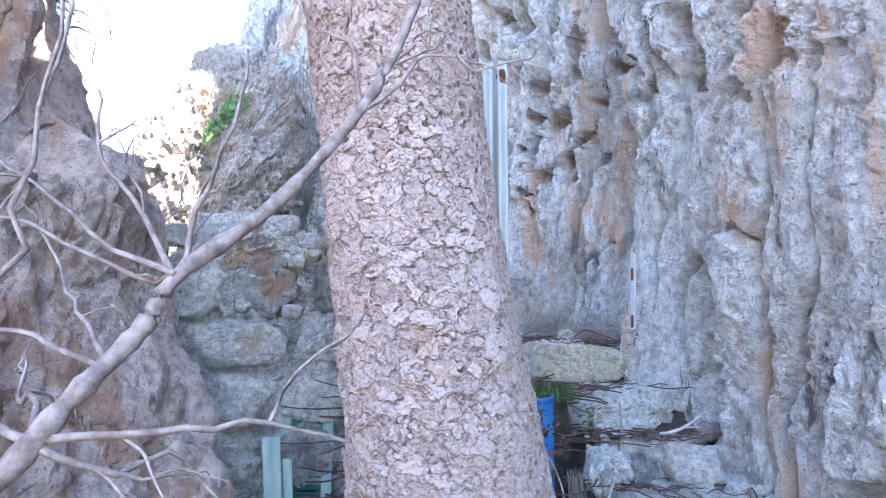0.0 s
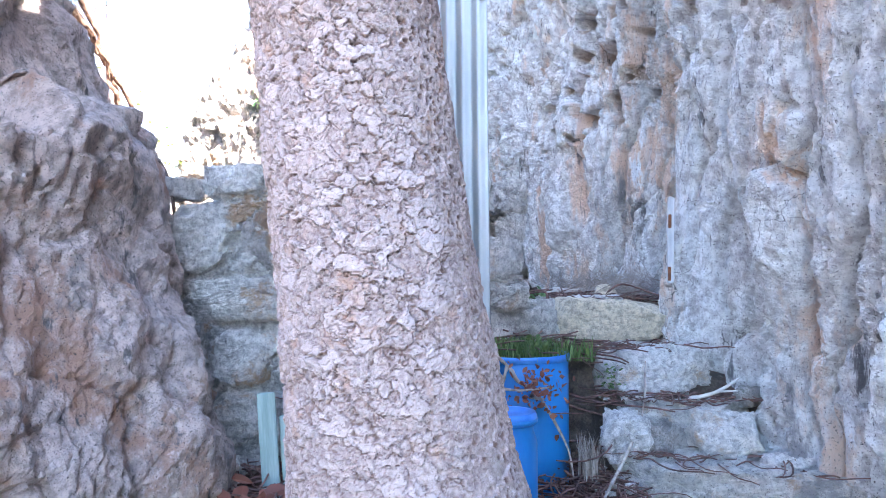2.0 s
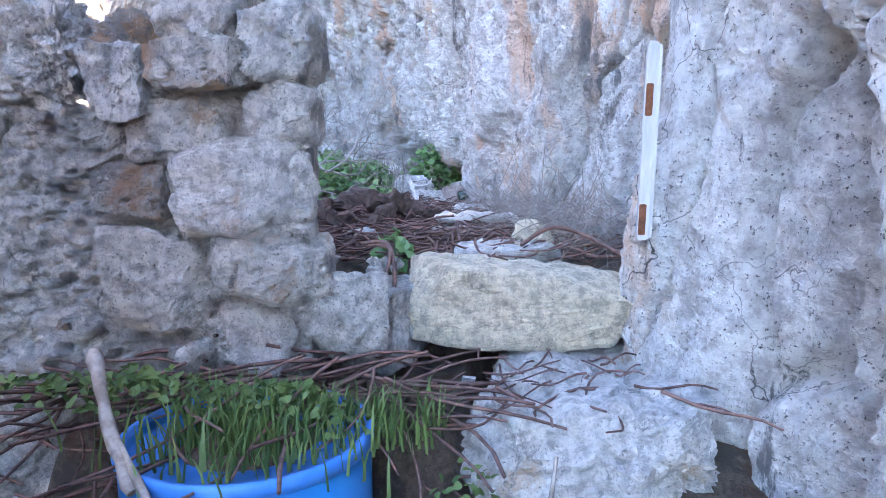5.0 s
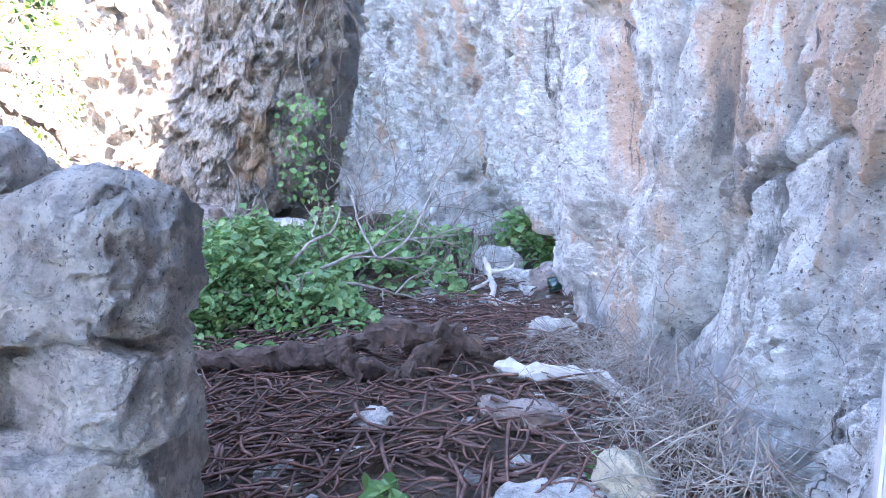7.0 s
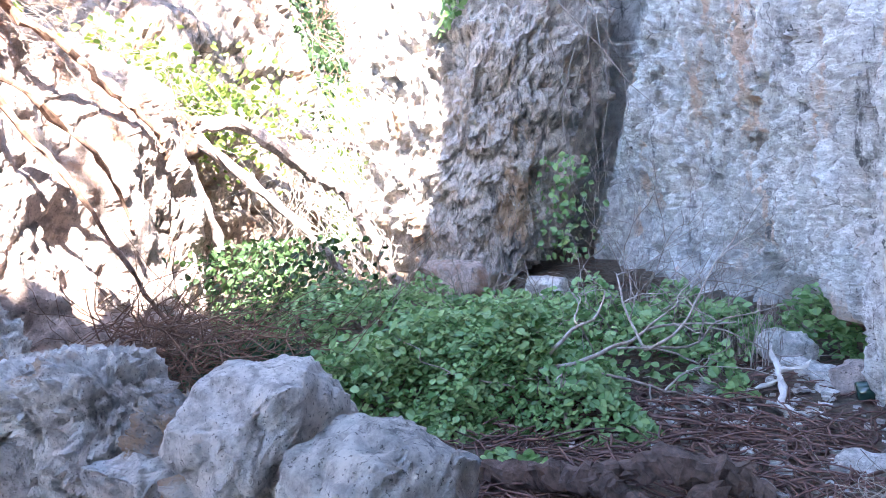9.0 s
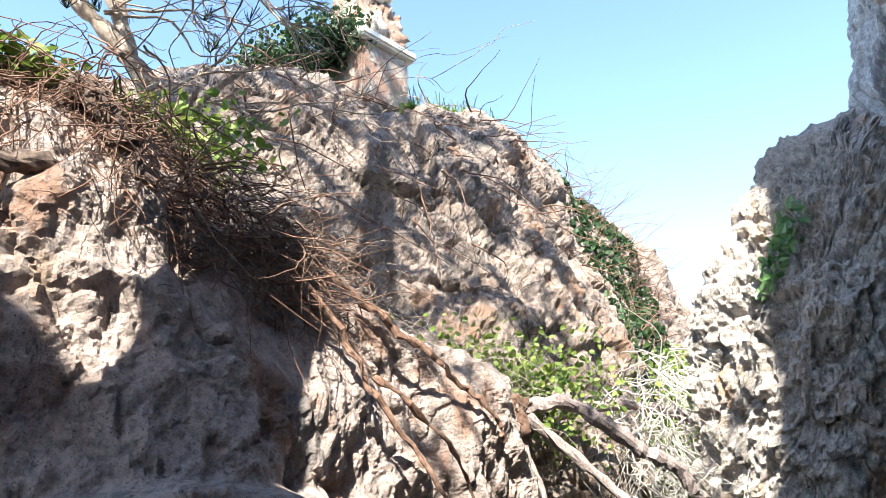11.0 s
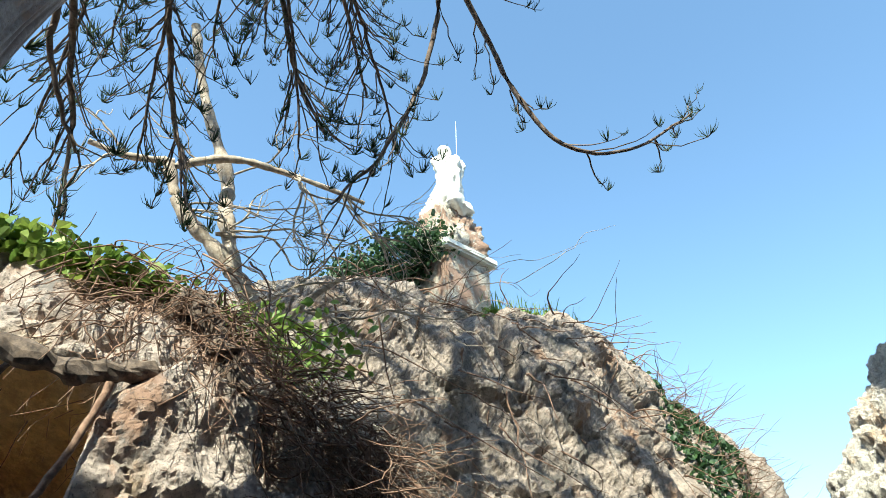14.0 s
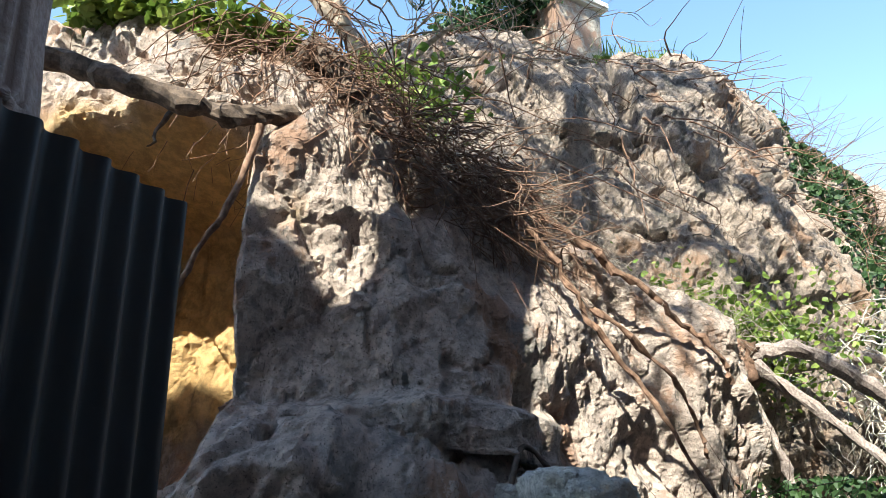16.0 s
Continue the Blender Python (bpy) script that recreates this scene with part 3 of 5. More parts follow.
# the stones that finish the wall at the doorway: x, x, z, z, how proud, finish
END_STONES = [
    (0.03, 0.45, 1.45, 1.73, 0.08, 0), (0.24, 0.46, 1.71, 1.895, 0.07, 0), (-0.09, 0.19, 1.69, 1.86, 0.05, 1), (-0.21, 0.03, 1.50, 1.68, 0.05, 2),
    (-0.04, 0.29, 1.87, 2.0, 0.12, 1), (0.24, 0.46, 1.88, 2.11, 0.08, 1), (0.02, 0.25, 1.95, 2.17, 0.08, 0), (-0.2, -0.03, 1.77, 2.02, 0.09, 0),
    (0.12, 0.47, 1.25, 1.45, 0.06, 1), (-0.24, 0.11, 1.16, 1.50, 0.05, 1), (0.37, 0.64, 1.06, 1.33, 0.0, 1), (0.11, 0.38, 1.04, 1.25, 0.05, 1),
]
finish = (M_WHITE_STONE, M_STONE_VARIED, M_DARK_STONE)
for k, (x0, x1, z0, z1, proud, kind_of) in enumerate(END_STONES):
    v, f = stone_mesh(x0 + 0.006, x1 - 0.006, 4.74 - proud, 4.9, z0 + 0.006, z1 - 0.006, 620 + k, 3, 0.28, 0.017)
    mesh_object("stone", v, f, finish[kind_of], wall, shade=False)
SIDE_STONES = [
    (-1.66, -1.24, 2.03, 2.22, 0.06, 0), (-1.22, -1.0, 2.05, 2.2, 0.05, 0), (-2.04, -1.68, 2.0, 2.14, 0.04, 1), (-1.92, -1.42, 1.52, 1.97, 0.08, 1),
    (-1.76, -1.02, 1.2, 1.49, 0.07, 1), (-1.56, -1.12, 0.79, 1.14, 0.08, 1), (-1.40, -1.0, 1.52, 1.98, 0.04, 2), (-1.84, -1.58, 0.92, 1.2, 0.05, 2),
    (-1.62, -1.2, 0.42, 0.76, 0.06, 1), (-1.1, -0.7, 0.4, 0.78, 0.05, 2), (-1.08, -0.66, 0.8, 1.18, 0.06, 1), (-0.98, -0.55, 1.22, 1.55, 0.05, 1), (-0.97, -0.5, 1.58, 1.98, 0.05, 2),
]
for k, (x0, x1, z0, z1, proud, kind_of) in enumerate(SIDE_STONES):
    v, f = stone_mesh(x0, x1, 4.74 - proud, 4.9, z0, z1, 660 + k, 3, 0.32, 0.02)
    mesh_object("stone", v, f, finish[kind_of], wall, shade=False)
for k in range(46):
    x, z, w = rng.uniform(-1.9, 0.4), rng.uniform(0.5, 1.98), rng.uniform(0.02, 0.06)
    v, f = stone_mesh(x - w, x + w, 4.69, 4.79, z - w * 0.7, z + w * 0.7, 700 + k, 1, 0.6, 0.02)
    mesh_object("stone", v, f, finish[k % 3], wall)
# loose stones along the top
TOP_STONES = [(-0.34, 4.79, 1.99, 0.11, 0.08, 0.15, 0), (-0.07, 4.81, 1.99, 0.13, 0.08, 0.09, 1), (0.2, 4.8, 1.98, 0.09, 0.08, 0.08, 1), (-0.6, 4.8, 1.98, 0.16, 0.1, 0.10, 0), (-1.0, 4.82, 1.98, 0.2, 0.1, 0.11, 0), (-1.4, 4.82, 1.98, 0.24, 0.1, 0.11, 1), (-0.8, 4.78, 1.96, 0.12, 0.09, 0.09, 1)]
for k, (x, y, z, a, b, c, kind_of) in enumerate(TOP_STONES):
    v, f = lump((x, y, z), (a, b, c), 90, 60, 760 + k, (0.15 * (k % 3 - 1), 0), 0.6, 0.042, 6.0)
    ob = mesh_object("loose_stone", v, f, finish[kind_of], shade=False)
    ob.matrix_basis = WALL_TURN
    tagged(ob, "jagged pale limestone rock lying on the rubble wall", "stone", "loose stones on the wall")


def stone_thing(name, label, category, box, seed, material, fine=3, square=0.35, amp=0.03, group=""):
    v, f = stone_mesh(*box, seed, fine, square, amp)
    ob = mesh_object(name, v, f, material, shade=False)
    return tagged(ob, label, category, group)


stone_thing("stone_step", "rough grey stone step with white mineral patches", "step", (0.93, 2.15, 3.76, 4.42, 0.2, 0.52), 801, M_STONE_VARIED, 4, 0.22, 0.03, "doorway steps")
stone_thing("stone_step", "mortared stone step littered with pine branchlets", "step", (0.9, 1.82, 4.24, 4.75, 0.42, 0.755), 802, M_STONE_VARIED, 4, 0.22, 0.03, "doorway steps")
stone_thing("stone_step", "broad worn slab step below the threshold", "step", (0.86, 1.55, 4.42, 5.3, 0.7, 1.03), 803, M_WHITE_STONE, 4, 0.25, 0.035, "doorway steps")
stone_thing("threshold_block", "smooth cream-coloured stone block across the doorway", "stone block", (0.6, 1.385, 5.0, 5.33, 1.075, 1.345), 804, M_BLOCK, 4, 0.17, 0.014)
block = bpy.data.objects["threshold_block"]
for vert in block.data.vertices:
    vert.co.z -= 0.06 * (vert.co.x - 0.6) / 0.78
stone_thing("rubble_stone", "grey rubble packed beside the threshold block", "stone", (0.4, 0.66, 4.84, 5.36, 0.98, 1.25), 806, M_MORTAR, 3, 0.3, 0.02)
stone_thing("flat_stone", "flat white slab behind the threshold block", "stone", (0.74, 1.16, 5.36, 5.62, 1.26, 1.335), 805, M_WHITE_STONE, 2, 0.3, 0.015)
for k, (box, mat_of, text) in enumerate((((1.33, 1.66, 4.06, 4.3, 0.5, 0.77), M_WHITE_STONE, "white squared stone set in the step"), ((1.09, 1.28, 4.1, 4.3, 0.5, 0.68), M_DARK_STONE, "small brown-grey stone set in the step"), ((0.88, 1.1, 4.04, 4.3, 0.46, 0.74), M_WHITE_STONE, "white jagged stone at the step's end"),
                                       ((1.66, 1.86, 3.92, 4.06, 0.5, 0.55), M_WHITE_STONE, "flat white stone flake on the step"), ((0.5, 0.62, 4.98, 5.1, 1.28, 1.36), M_STONE_VARIED, "rounded pebble beside the threshold block"), ((1.62, 1.72, 4.32, 4.42, 0.76, 0.83), M_DARK_STONE, "small grey stone on the step"), ((-1.42, -1.3, 4.3, 4.42, 0.22, 0.36), M_WHITE_STONE, "small white stone at the wall's foot"))):
    stone_thing("stone", text, "stone", box, 820 + k, mat_of, 2, 0.45, 0.03)

# stones inside the hollow
for k, (x, y, z, a, b, c, mat_of, text) in enumerate((
        (-3.0, 8.85, 1.60, 0.36, 0.2, 0.17, M_LEFT, "long reddish boulder lying among the plants"), (-0.12, 8.6, 1.40, 0.17, 0.11, 0.10, M_WHITE_STONE, "white block of stone at the cliff's foot"), (0.0, 8.42, 1.31, 0.14, 0.1, 0.06, M_WHITE_STONE, "pale stone at the cliff's foot"),
        (0.14, 8.3, 1.33, 0.13, 0.1, 0.06, M_WHITE_STONE, "flat pale stone on the litter"), (0.34, 8.2, 1.36, 0.14, 0.1, 0.1, M_LEFT, "rounded brown stone at the cliff's foot"), (-2.35, 9.45, 1.48, 0.2, 0.13, 0.13, M_WHITE_STONE, "white stone at the mouth of the cleft"),
        (0.66, 6.05, 1.31, 0.17, 0.09, 0.03, M_LEFT, "flat tan stone flake on the litter"), (0.25, 5.85, 1.31, 0.08, 0.05, 0.03, M_WHITE_STONE, "small pale stone on the litter"), (1.02, 5.62, 1.33, 0.07, 0.06, 0.09, M_BLOCK, "small cream stone standing in the twigs"), (0.55, 7.1, 1.32, 0.12, 0.05, 0.03, M_WHITE_STONE, "white stone flake at the cliff's foot"), (-0.3, 7.7, 1.31, 0.16, 0.07, 0.02, M_LEFT, "flat tan stone flake on the litter"))):
    v, f = lump((x, y, z), (a, b, c), 40, 24, 850 + k, (0, 0), 0.5, 0.022, 4.0)
    tagged(mesh_object("stone", v, f, mat_of), text, "stone", "stones in the hollow")

# ---- barrels ----
M_BLUE = plain("blue_plastic", (0.008, 0.13, 0.40), (0.015, 0.20, 0.52), 3.0, 0.42, (1, 1, 0.3), 0.0006)
M_DUST = plain("dusty_blue_rim", (0.02, 0.16, 0.52), (0.06, 0.24, 0.62), 9.0, 0.5, (1, 1, 1), 0.0)
M_EARTH = plain("planter_soil", (0.07, 0.045, 0.03), (0.14, 0.09, 0.06), 20, 0.95, (1, 1, 1), 0.01)


def lathe(profile, sides=48):
    bm = bmesh.new()
    rings = [[bm.verts.new((r * math.cos(a), r * math.sin(a), z)) for a in (2 * math.pi * i / sides for i in range(sides))] for r, z in profile]
    for a, b in zip(rings, rings[1:]):
        for i in range(sides):
            bm.faces.new((a[i], a[(i + 1) % sides], b[(i + 1) % sides], b[i]))
    for ring, turn in ((rings[0], True), (rings[-1], False)):
        if profile[0 if turn else -1][0] > 0.001:
            bm.faces.new(ring[::-1] if turn else ring)
    return bm


barrel = thing("blue_barrel", "cut-down blue plastic barrel planted with grass", "barrel", (0.40, 4.33, 0.24))
part("body", lathe([(0.27, 0.0), (0.285, 0.03), (0.29, 0.2), (0.297, 0.22), (0.297, 0.25), (0.29, 0.27), (0.292, 0.78), (0.284, 0.785), (0.278, 0.78), (0.278, 0.3), (0.0, 0.29)]), M_BLUE, barrel, shade=True)
part("rim", lathe([(0.288, 0.755), (0.299, 0.76), (0.301, 0.785), (0.295, 0.795), (0.279, 0.792), (0.279, 0.76)]), M_DUST, barrel, "worn paler rim", True)
part("soil", lathe([(0.0, 0.66), (0.277, 0.70), (0.277, 0.73), (0.12, 0.77), (0.0, 0.78)]), M_EARTH, barrel, "dark planting soil")
drum = thing("small_drum", "small blue plastic drum with a clamped lid", "barrel", (0.385, 3.43, 0.13))
part("body", lathe([(0.12, 0.0), (0.132, 0.02), (0.134, 0.15), (0.138, 0.17), (0.138, 0.19), (0.134, 0.21), (0.134, 0.6), (0.118, 0.66), (0.116, 0.69)]), M_BLUE, drum, shade=True)
part("lid", lathe([(0.128, 0.685), (0.134, 0.69), (0.134, 0.72), (0.128, 0.735), (0.11, 0.735), (0.1, 0.725), (0.0, 0.725)]), M_DUST, drum, "flat blue lid", True)
part("clamp_ring", lathe([(0.131, 0.69), (0.139, 0.694), (0.139, 0.708), (0.131, 0.712)]), M_BLUE, drum, shade=True)

# ---- corrugated sheet behind the trunk ----
M_TIN = plain("galvanised_iron", (0.42, 0.46, 0.47), (0.55, 0.58, 0.58), 5.0, 0.5, (1, 1, 0.2), 0.0008, metal=0.35)
M_RUST = plain("rust", (0.10, 0.035, 0.015), (0.24, 0.09, 0.04), 25.0, 0.9)


def build_sheet():
    w, h, n = 0.63, 2.6, 160
    u = np.linspace(0, w, n)
    off = 0.011 * np.sin(u * 2 * math.pi / 0.076)
    zs = np.linspace(0, h, 30)
    P = np.stack(np.broadcast_arrays(u[:, None], off[:, None] + 0.004 * np.sin(zs * 2.1)[None], zs[None]), -1).reshape(-1, 3)
    f = grid_faces(n, 30)
    return P, f


sheet = thing("corrugated_sheet", "upright sheet of galvanised corrugated iron behind the trunk", "metal sheet", (-0.275, 3.49, 0.2), (0, 0, -19.0))
v, f = build_sheet()
mesh_object("sheet", v, f, M_TIN, sheet)
# back face in near-black iron: its shade is put into the colour
mesh_object("back_coating", v + np.array((0, 0.0015, 0)), np.ascontiguousarray(f[:, ::-1]), plain("shaded_iron", (0.012, 0.013, 0.016), (0.03, 0.03, 0.035), 5.0, 0.55, (1, 1, 0.2), 0.0008), sheet, label="back of the sheet, coloured near black for its shade")
v, f = lump((0.605, -0.012, 2.52), (0.03, 0.004, 0.045), 16, 8, 3, amp=0.006)
mesh_object("rust_patch", v, f, M_RUST, sheet, label="rusted corner patch")

# ---- painted bar on the rock ----
M_PAINTED = plain("flaking_white_paint", (0.36, 0.36, 0.37), (0.62, 0.62, 0.62), 16.0, 0.7, (1, 1, 0.15), 0.002)


def box_bm(size, bevel=0.004, at=(0, 0, 0)):
    bm = bmesh.new()
    bmesh.ops.create_cube(bm, size=1.0)
    bmesh.ops.scale(bm, vec=size, verts=bm.verts)
    bmesh.ops.bevel(bm, geom=bm.edges[:], offset=bevel, segments=2, affect="EDGES")
    bmesh.ops.translate(bm, vec=at, verts=bm.verts)
    return bm


bar = thing("hinge_post", "flaking white-painted wooden door post fixed to the rock", "post", (1.366, 4.915, 1.43), (0, 1.5, 0))
part("board", box_bm((0.032, 0.03, 0.56), 0.004, (0, 0, 0.28)), M_PAINTED, bar)
part("edge_strip", box_bm((0.012, 0.022, 0.55), 0.003, (0.021, 0.008, 0.28)), M_PAINTED, bar)
for hz in (0.06, 0.40):
    part("hinge", box_bm((0.02, 0.006, 0.09), 0.002, (-0.004, -0.018, hz)), M_RUST, bar, "rusty iron hinge")

# ---- shutter and post by the wall ----
M_GREEN_WOOD = plain("weathered_green_wood", (0.16, 0.24, 0.22), (0.34, 0.42, 0.40), 12.0, 0.85, (1, 1, 0.1), 0.003)
M_DARK_GREEN = plain("green_paint", (0.03, 0.13, 0.11), (0.06, 0.22, 0.18), 9.0, 0.6)
post = thing("wooden_post", "weathered grey-green board standing by the wall", "board", (-0.97, 4.05, 0.2), (4, -3, 10))
part("board", box_bm((0.10, 0.03, 0.66), 0.005, (0, 0, 0.3)), M_GREEN_WOOD, post)
part("side_board", box_bm((0.05, 0.02, 0.5), 0.004, (0.085, 0.03, 0.24)), M_GREEN_WOOD, post)
shutter = thing("shutter", "old green louvred shutter leaning on the wall", "shutter", (-0.9, 4.52, 0.22), (-6, 0, 0))
for sx in (-0.14, 0.14):
    part("stile", box_bm((0.07, 0.03, 0.95), 0.004, (sx, 0, 0.475)), M_GREEN_WOOD, shutter)
for sz in (0.04, 0.5, 0.92):
    part("rail", box_bm((0.22, 0.028, 0.07), 0.004, (0, 0, sz)), M_GREEN_WOOD, shutter)
slat_mesh = None
for k in range(16):
    z = 0.10 + 0.05 * k + (0.06 if k > 7 else 0)
    if z > 0.87:
        break
    bm = box_bm((0.215, 0.006, 0.045), 0.002)
    s = part("slat", bm, M_DARK_GREEN, shutter)
    s.matrix_basis = pose(0, 0, z, 35, 0, 0)

# ---- litter of fallen branchlets ----
M_LITTER = plain("red_brown_branchlets", (0.075, 0.04, 0.034), (0.23, 0.125, 0.10), 30.0, 0.85, (1, 1, 1), 0.0015)
M_TWIG = plain("grey_twigs", (0.22, 0.18, 0.15), (0.48, 0.42, 0.37), 25.0, 0.9, (1, 1, 1), 0.001)
M_DRIFT = plain("bleached_wood", (0.45, 0.41, 0.37), (0.70, 0.66, 0.61), 14.0, 0.8, (1, 1, 1), 0.003)
M_LOG = plain("dark_gnarled_wood", (0.045, 0.028, 0.022), (0.15, 0.10, 0.08), 22.0, 0.9, (1, 1, 1), 0.01)


def floor_at(x, y):
    return float(ground_height(np.array([x]), np.array([y]))[0])


def litter(name, label, n, place, seed, length=(0.2, 0.55), radius=(0.004, 0.0075), material=None, lift=(0.01, 0.07), curl=1.2, tilt=0.12):
    r = np.random.default_rng(seed)
    paths, radii = [], []
    for _ in range(n):
        x, y, z0 = place(r)
        a, L, c = r.uniform(0, 2 * math.pi), r.uniform(*length), r.normal(0, curl)
        t = np.linspace(-0.5, 0.5, 7)
        head = a + c * t
        p = np.stack([x + L * np.cumsum(np.cos(head)) / 7, y + L * np.cumsum(np.sin(head)) / 7, z0 + r.uniform(*lift) + L * t * r.normal(0, tilt) + 0.01 * np.sin(t * 6 + a)], -1)
        rad = r.uniform(*radius)
        paths.append(p)
        radii.append(np.linspace(rad, rad * 0.6, 7))
    v, f = tubes(paths, radii, 4)
    return tagged(mesh_object(name, v, f, material or M_LITTER), label, "litter", kind="stuff")


def hollow_place(r):
    while True:
        x, y = r.uniform(-0.9, 1.35), 5.15 + 2.4 * r.random() ** 1.3
        if 0.3 < x and y < 5.62:
            continue
        if x < 1.42 - 0.45 * max(0, y - 5.6):
            return x, y, floor_at(x, y)


litter("branchlet_litter", "thick litter of red-brown rope-like pine branchlets", 1900, hollow_place, 901, (0.15, 0.5), (0.003, 0.0068))


def far_place(r):
    x, y = r.uniform(-0.9, 0.7), r.uniform(6.9, 8.6)
    return x, y, floor_at(x, y)


def sill_place(r):
    return r.uniform(0.62, 1.36), r.uniform(5.42, 5.6), 1.29


litter("branchlet_litter", "fallen branchlets behind the threshold block", 60, sill_place, 907, (0.15, 0.4), (0.004, 0.007), None, (0.0, 0.06), 1.2, 0.08)
litter("branchlet_litter", "thin litter of broken branchlets and bark", 420, far_place, 902, (0.06, 0.3), (0.002, 0.006), None, (0.005, 0.03))


def step_place(r):
    k = r.integers(0, 5)
    if k == 0:
        return r.uniform(0.95, 1.85), r.uniform(3.85, 4.1), 0.525
    if k in (1, 2):
        return r.uniform(0.9, 1.65), r.uniform(4.28, 4.45), 0.775
    if k == 3:
        return r.uniform(0.85, 1.4), r.uniform(4.6, 4.9), 1.03
    return r.uniform(0.8, 1.0), r.uniform(3.6, 4.3), 0.4


litter("branchlet_litter", "fallen branchlets strewn along the stone steps", 170, step_place, 903, (0.1, 0.45), (0.003, 0.006), None, (0.0, 0.03), 1.0, 0.05)


def foot_place(r):
    if r.random() < 0.5:
        x, y = r.uniform(0.55, 0.95), r.uniform(3.3, 4.2)
        return x, y, floor_at(x, y) + 0.12 * smooth(3.6, 4.2, y)
    x, y = r.uniform(-1.25, -0.45), r.uniform(3.6, 4.6)
    return x, y, floor_at(x, y) + 0.02


litter("branchlet_litter", "heap of fallen branchlets at the foot of the wall", 520, foot_place, 904, (0.2, 0.6))


def bank_place(r):
    x, y = r.uniform(-0.7, 0.7), r.uniform(4.4, 4.66)
    return x, y, floor_at(x, y) + 0.03


litter("branchlet_litter", "bank of long branchlets lying along the wall", 480, bank_place, 905, (0.3, 0.8), (0.004, 0.008), None, (0.0, 0.09), 0.6)


def cliff_foot(r):
    y = r.uniform(5.45, 6.7)
    x = 1.33 - 0.5 * max(0, y - 5.8) - abs(r.normal(0, 0.13))
    return x, y, floor_at(x, y)


litter("dry_twigs", "tangle of fine grey dry twigs along the cliff's foot", 1000, cliff_foot, 906, (0.12, 0.35), (0.0009, 0.002), M_TWIG, (0.0, 0.2), 1.5, 0.6)


def chips(name, label, n, place, seed, material, size=(0.01, 0.03)):
    r = np.random.default_rng(seed)
    V, F, k = [], [], 0
    for _ in range(n):
        x, y, z = place(r)
        s = r.uniform(*size)
        q = r.normal(0, 1, (8, 3)) * 0.18 + np.array([(a, b, c * 0.5) for a in (-1, 1) for b in (-1, 1) for c in (-1, 1)])
        a = r.uniform(0, 6.3)
        rot = np.array([[math.cos(a), -math.sin(a), 0], [math.sin(a), math.cos(a), 0], [0, 0, 1]])
        V.append(q @ rot.T * s * 0.6 + (x, y, z + s * 0.25))
        F.append(np.array([(0, 1, 3, 2), (4, 6, 7, 5), (0, 4, 5, 1), (2, 3, 7, 6), (0, 2, 6, 4), (1, 5, 7, 3)]) + k)
        k += 8
    return tagged(mesh_object(name, np.concatenate(V), np.concatenate(F), material, shade=False), label, "gravel", kind="stuff")


chips("stone_chips", "scattered pale stone chips on the litter", 260, hollow_place, 911, M_WHITE_STONE, (0.01, 0.045))
chips("stone_chips", "scattered pale stone chips at the back of the hollow", 260, far_place, 912, M_WHITE_STONE, (0.01, 0.05))
chips("stone_chips", "small white stone chips on the steps", 60, step_place, 913, M_WHITE_STONE, (0.01, 0.035))


def branch_thing(name, label, category, specs, material, sides=8, seed=0, rough=0.0, part_name="branch", at_parent=None, gnarl=0.0):
    """A branch with its side shoots, each a mesh of its own. specs: (points, thick, thin, steps)."""
    r = np.random.default_rng(seed)
    top = at_parent or thing(name, label, category)
    for pts, a, b, n in specs:
        p = bend(pts, n, r, rough * a)
        v, f = tubes([p], [np.linspace(a, b, n) * (1 + 0.12 * r.normal(0, 1, n))], sides)
        if gnarl:
            v = v + gnarl * np.stack([fbm(v * 16, 3, seed), fbm(v * 16, 3, seed + 1), fbm(v * 16, 3, seed + 2)], -1)
        mesh_object(part_name, v, f, material, top, shade=not gnarl)
    return top


branch_thing("fallen_log", "dark gnarled twisted log lying across the litter", "log", [
    ([(-0.95, 6.02, 1.36), (-0.6, 6.1, 1.36), (-0.3, 6.2, 1.38), (-0.05, 6.3, 1.42), (0.12, 6.4, 1.44), (0.3, 6.5, 1.40)], 0.035, 0.06, 60),
    ([(-0.12, 6.25, 1.40), (-0.02, 6.2, 1.34), (0.1, 6.22, 1.31), (0.2, 6.3, 1.34), (0.24, 6.42, 1.40)], 0.045, 0.035, 40),
    ([(0.2, 6.45, 1.42), (0.38, 6.5, 1.4), (0.5, 6.48, 1.36)], 0.04, 0.015, 20)], M_LOG, 14, 921, 0.12, "limb", gnarl=0.022)
branch_thing("bleached_branch", "smooth bleached branch lying on the litter", "branch", [([(0.5, 6.4, 1.34), (0.66, 6.36, 1.36), (0.85, 6.36, 1.36), (0.98, 6.27, 1.34), (1.06, 6.14, 1.31)], 0.03, 0.026, 24)], M_DRIFT, 10, 922, 0.1, gnarl=0.01)
branch_thing("bleached_stump", "forked bleached root lying on the litter", "branch", [([(-0.02, 8.0, 1.52), (0.03, 7.92, 1.45), (0.07, 7.82, 1.38), (0.12, 7.7, 1.3), (0.3, 7.68, 1.30)], 0.014, 0.024, 20), ([(0.04, 7.9, 1.44), (0.13, 7.95, 1.46), (0.17, 7.97, 1.5)], 0.016, 0.007, 10), ([(0.06, 7.84, 1.40), (-0.04, 7.84, 1.36), (-0.1, 7.87, 1.31)], 0.015, 0.008, 10)], M_DRIFT, 8, 923, 0.15, gnarl=0.014)
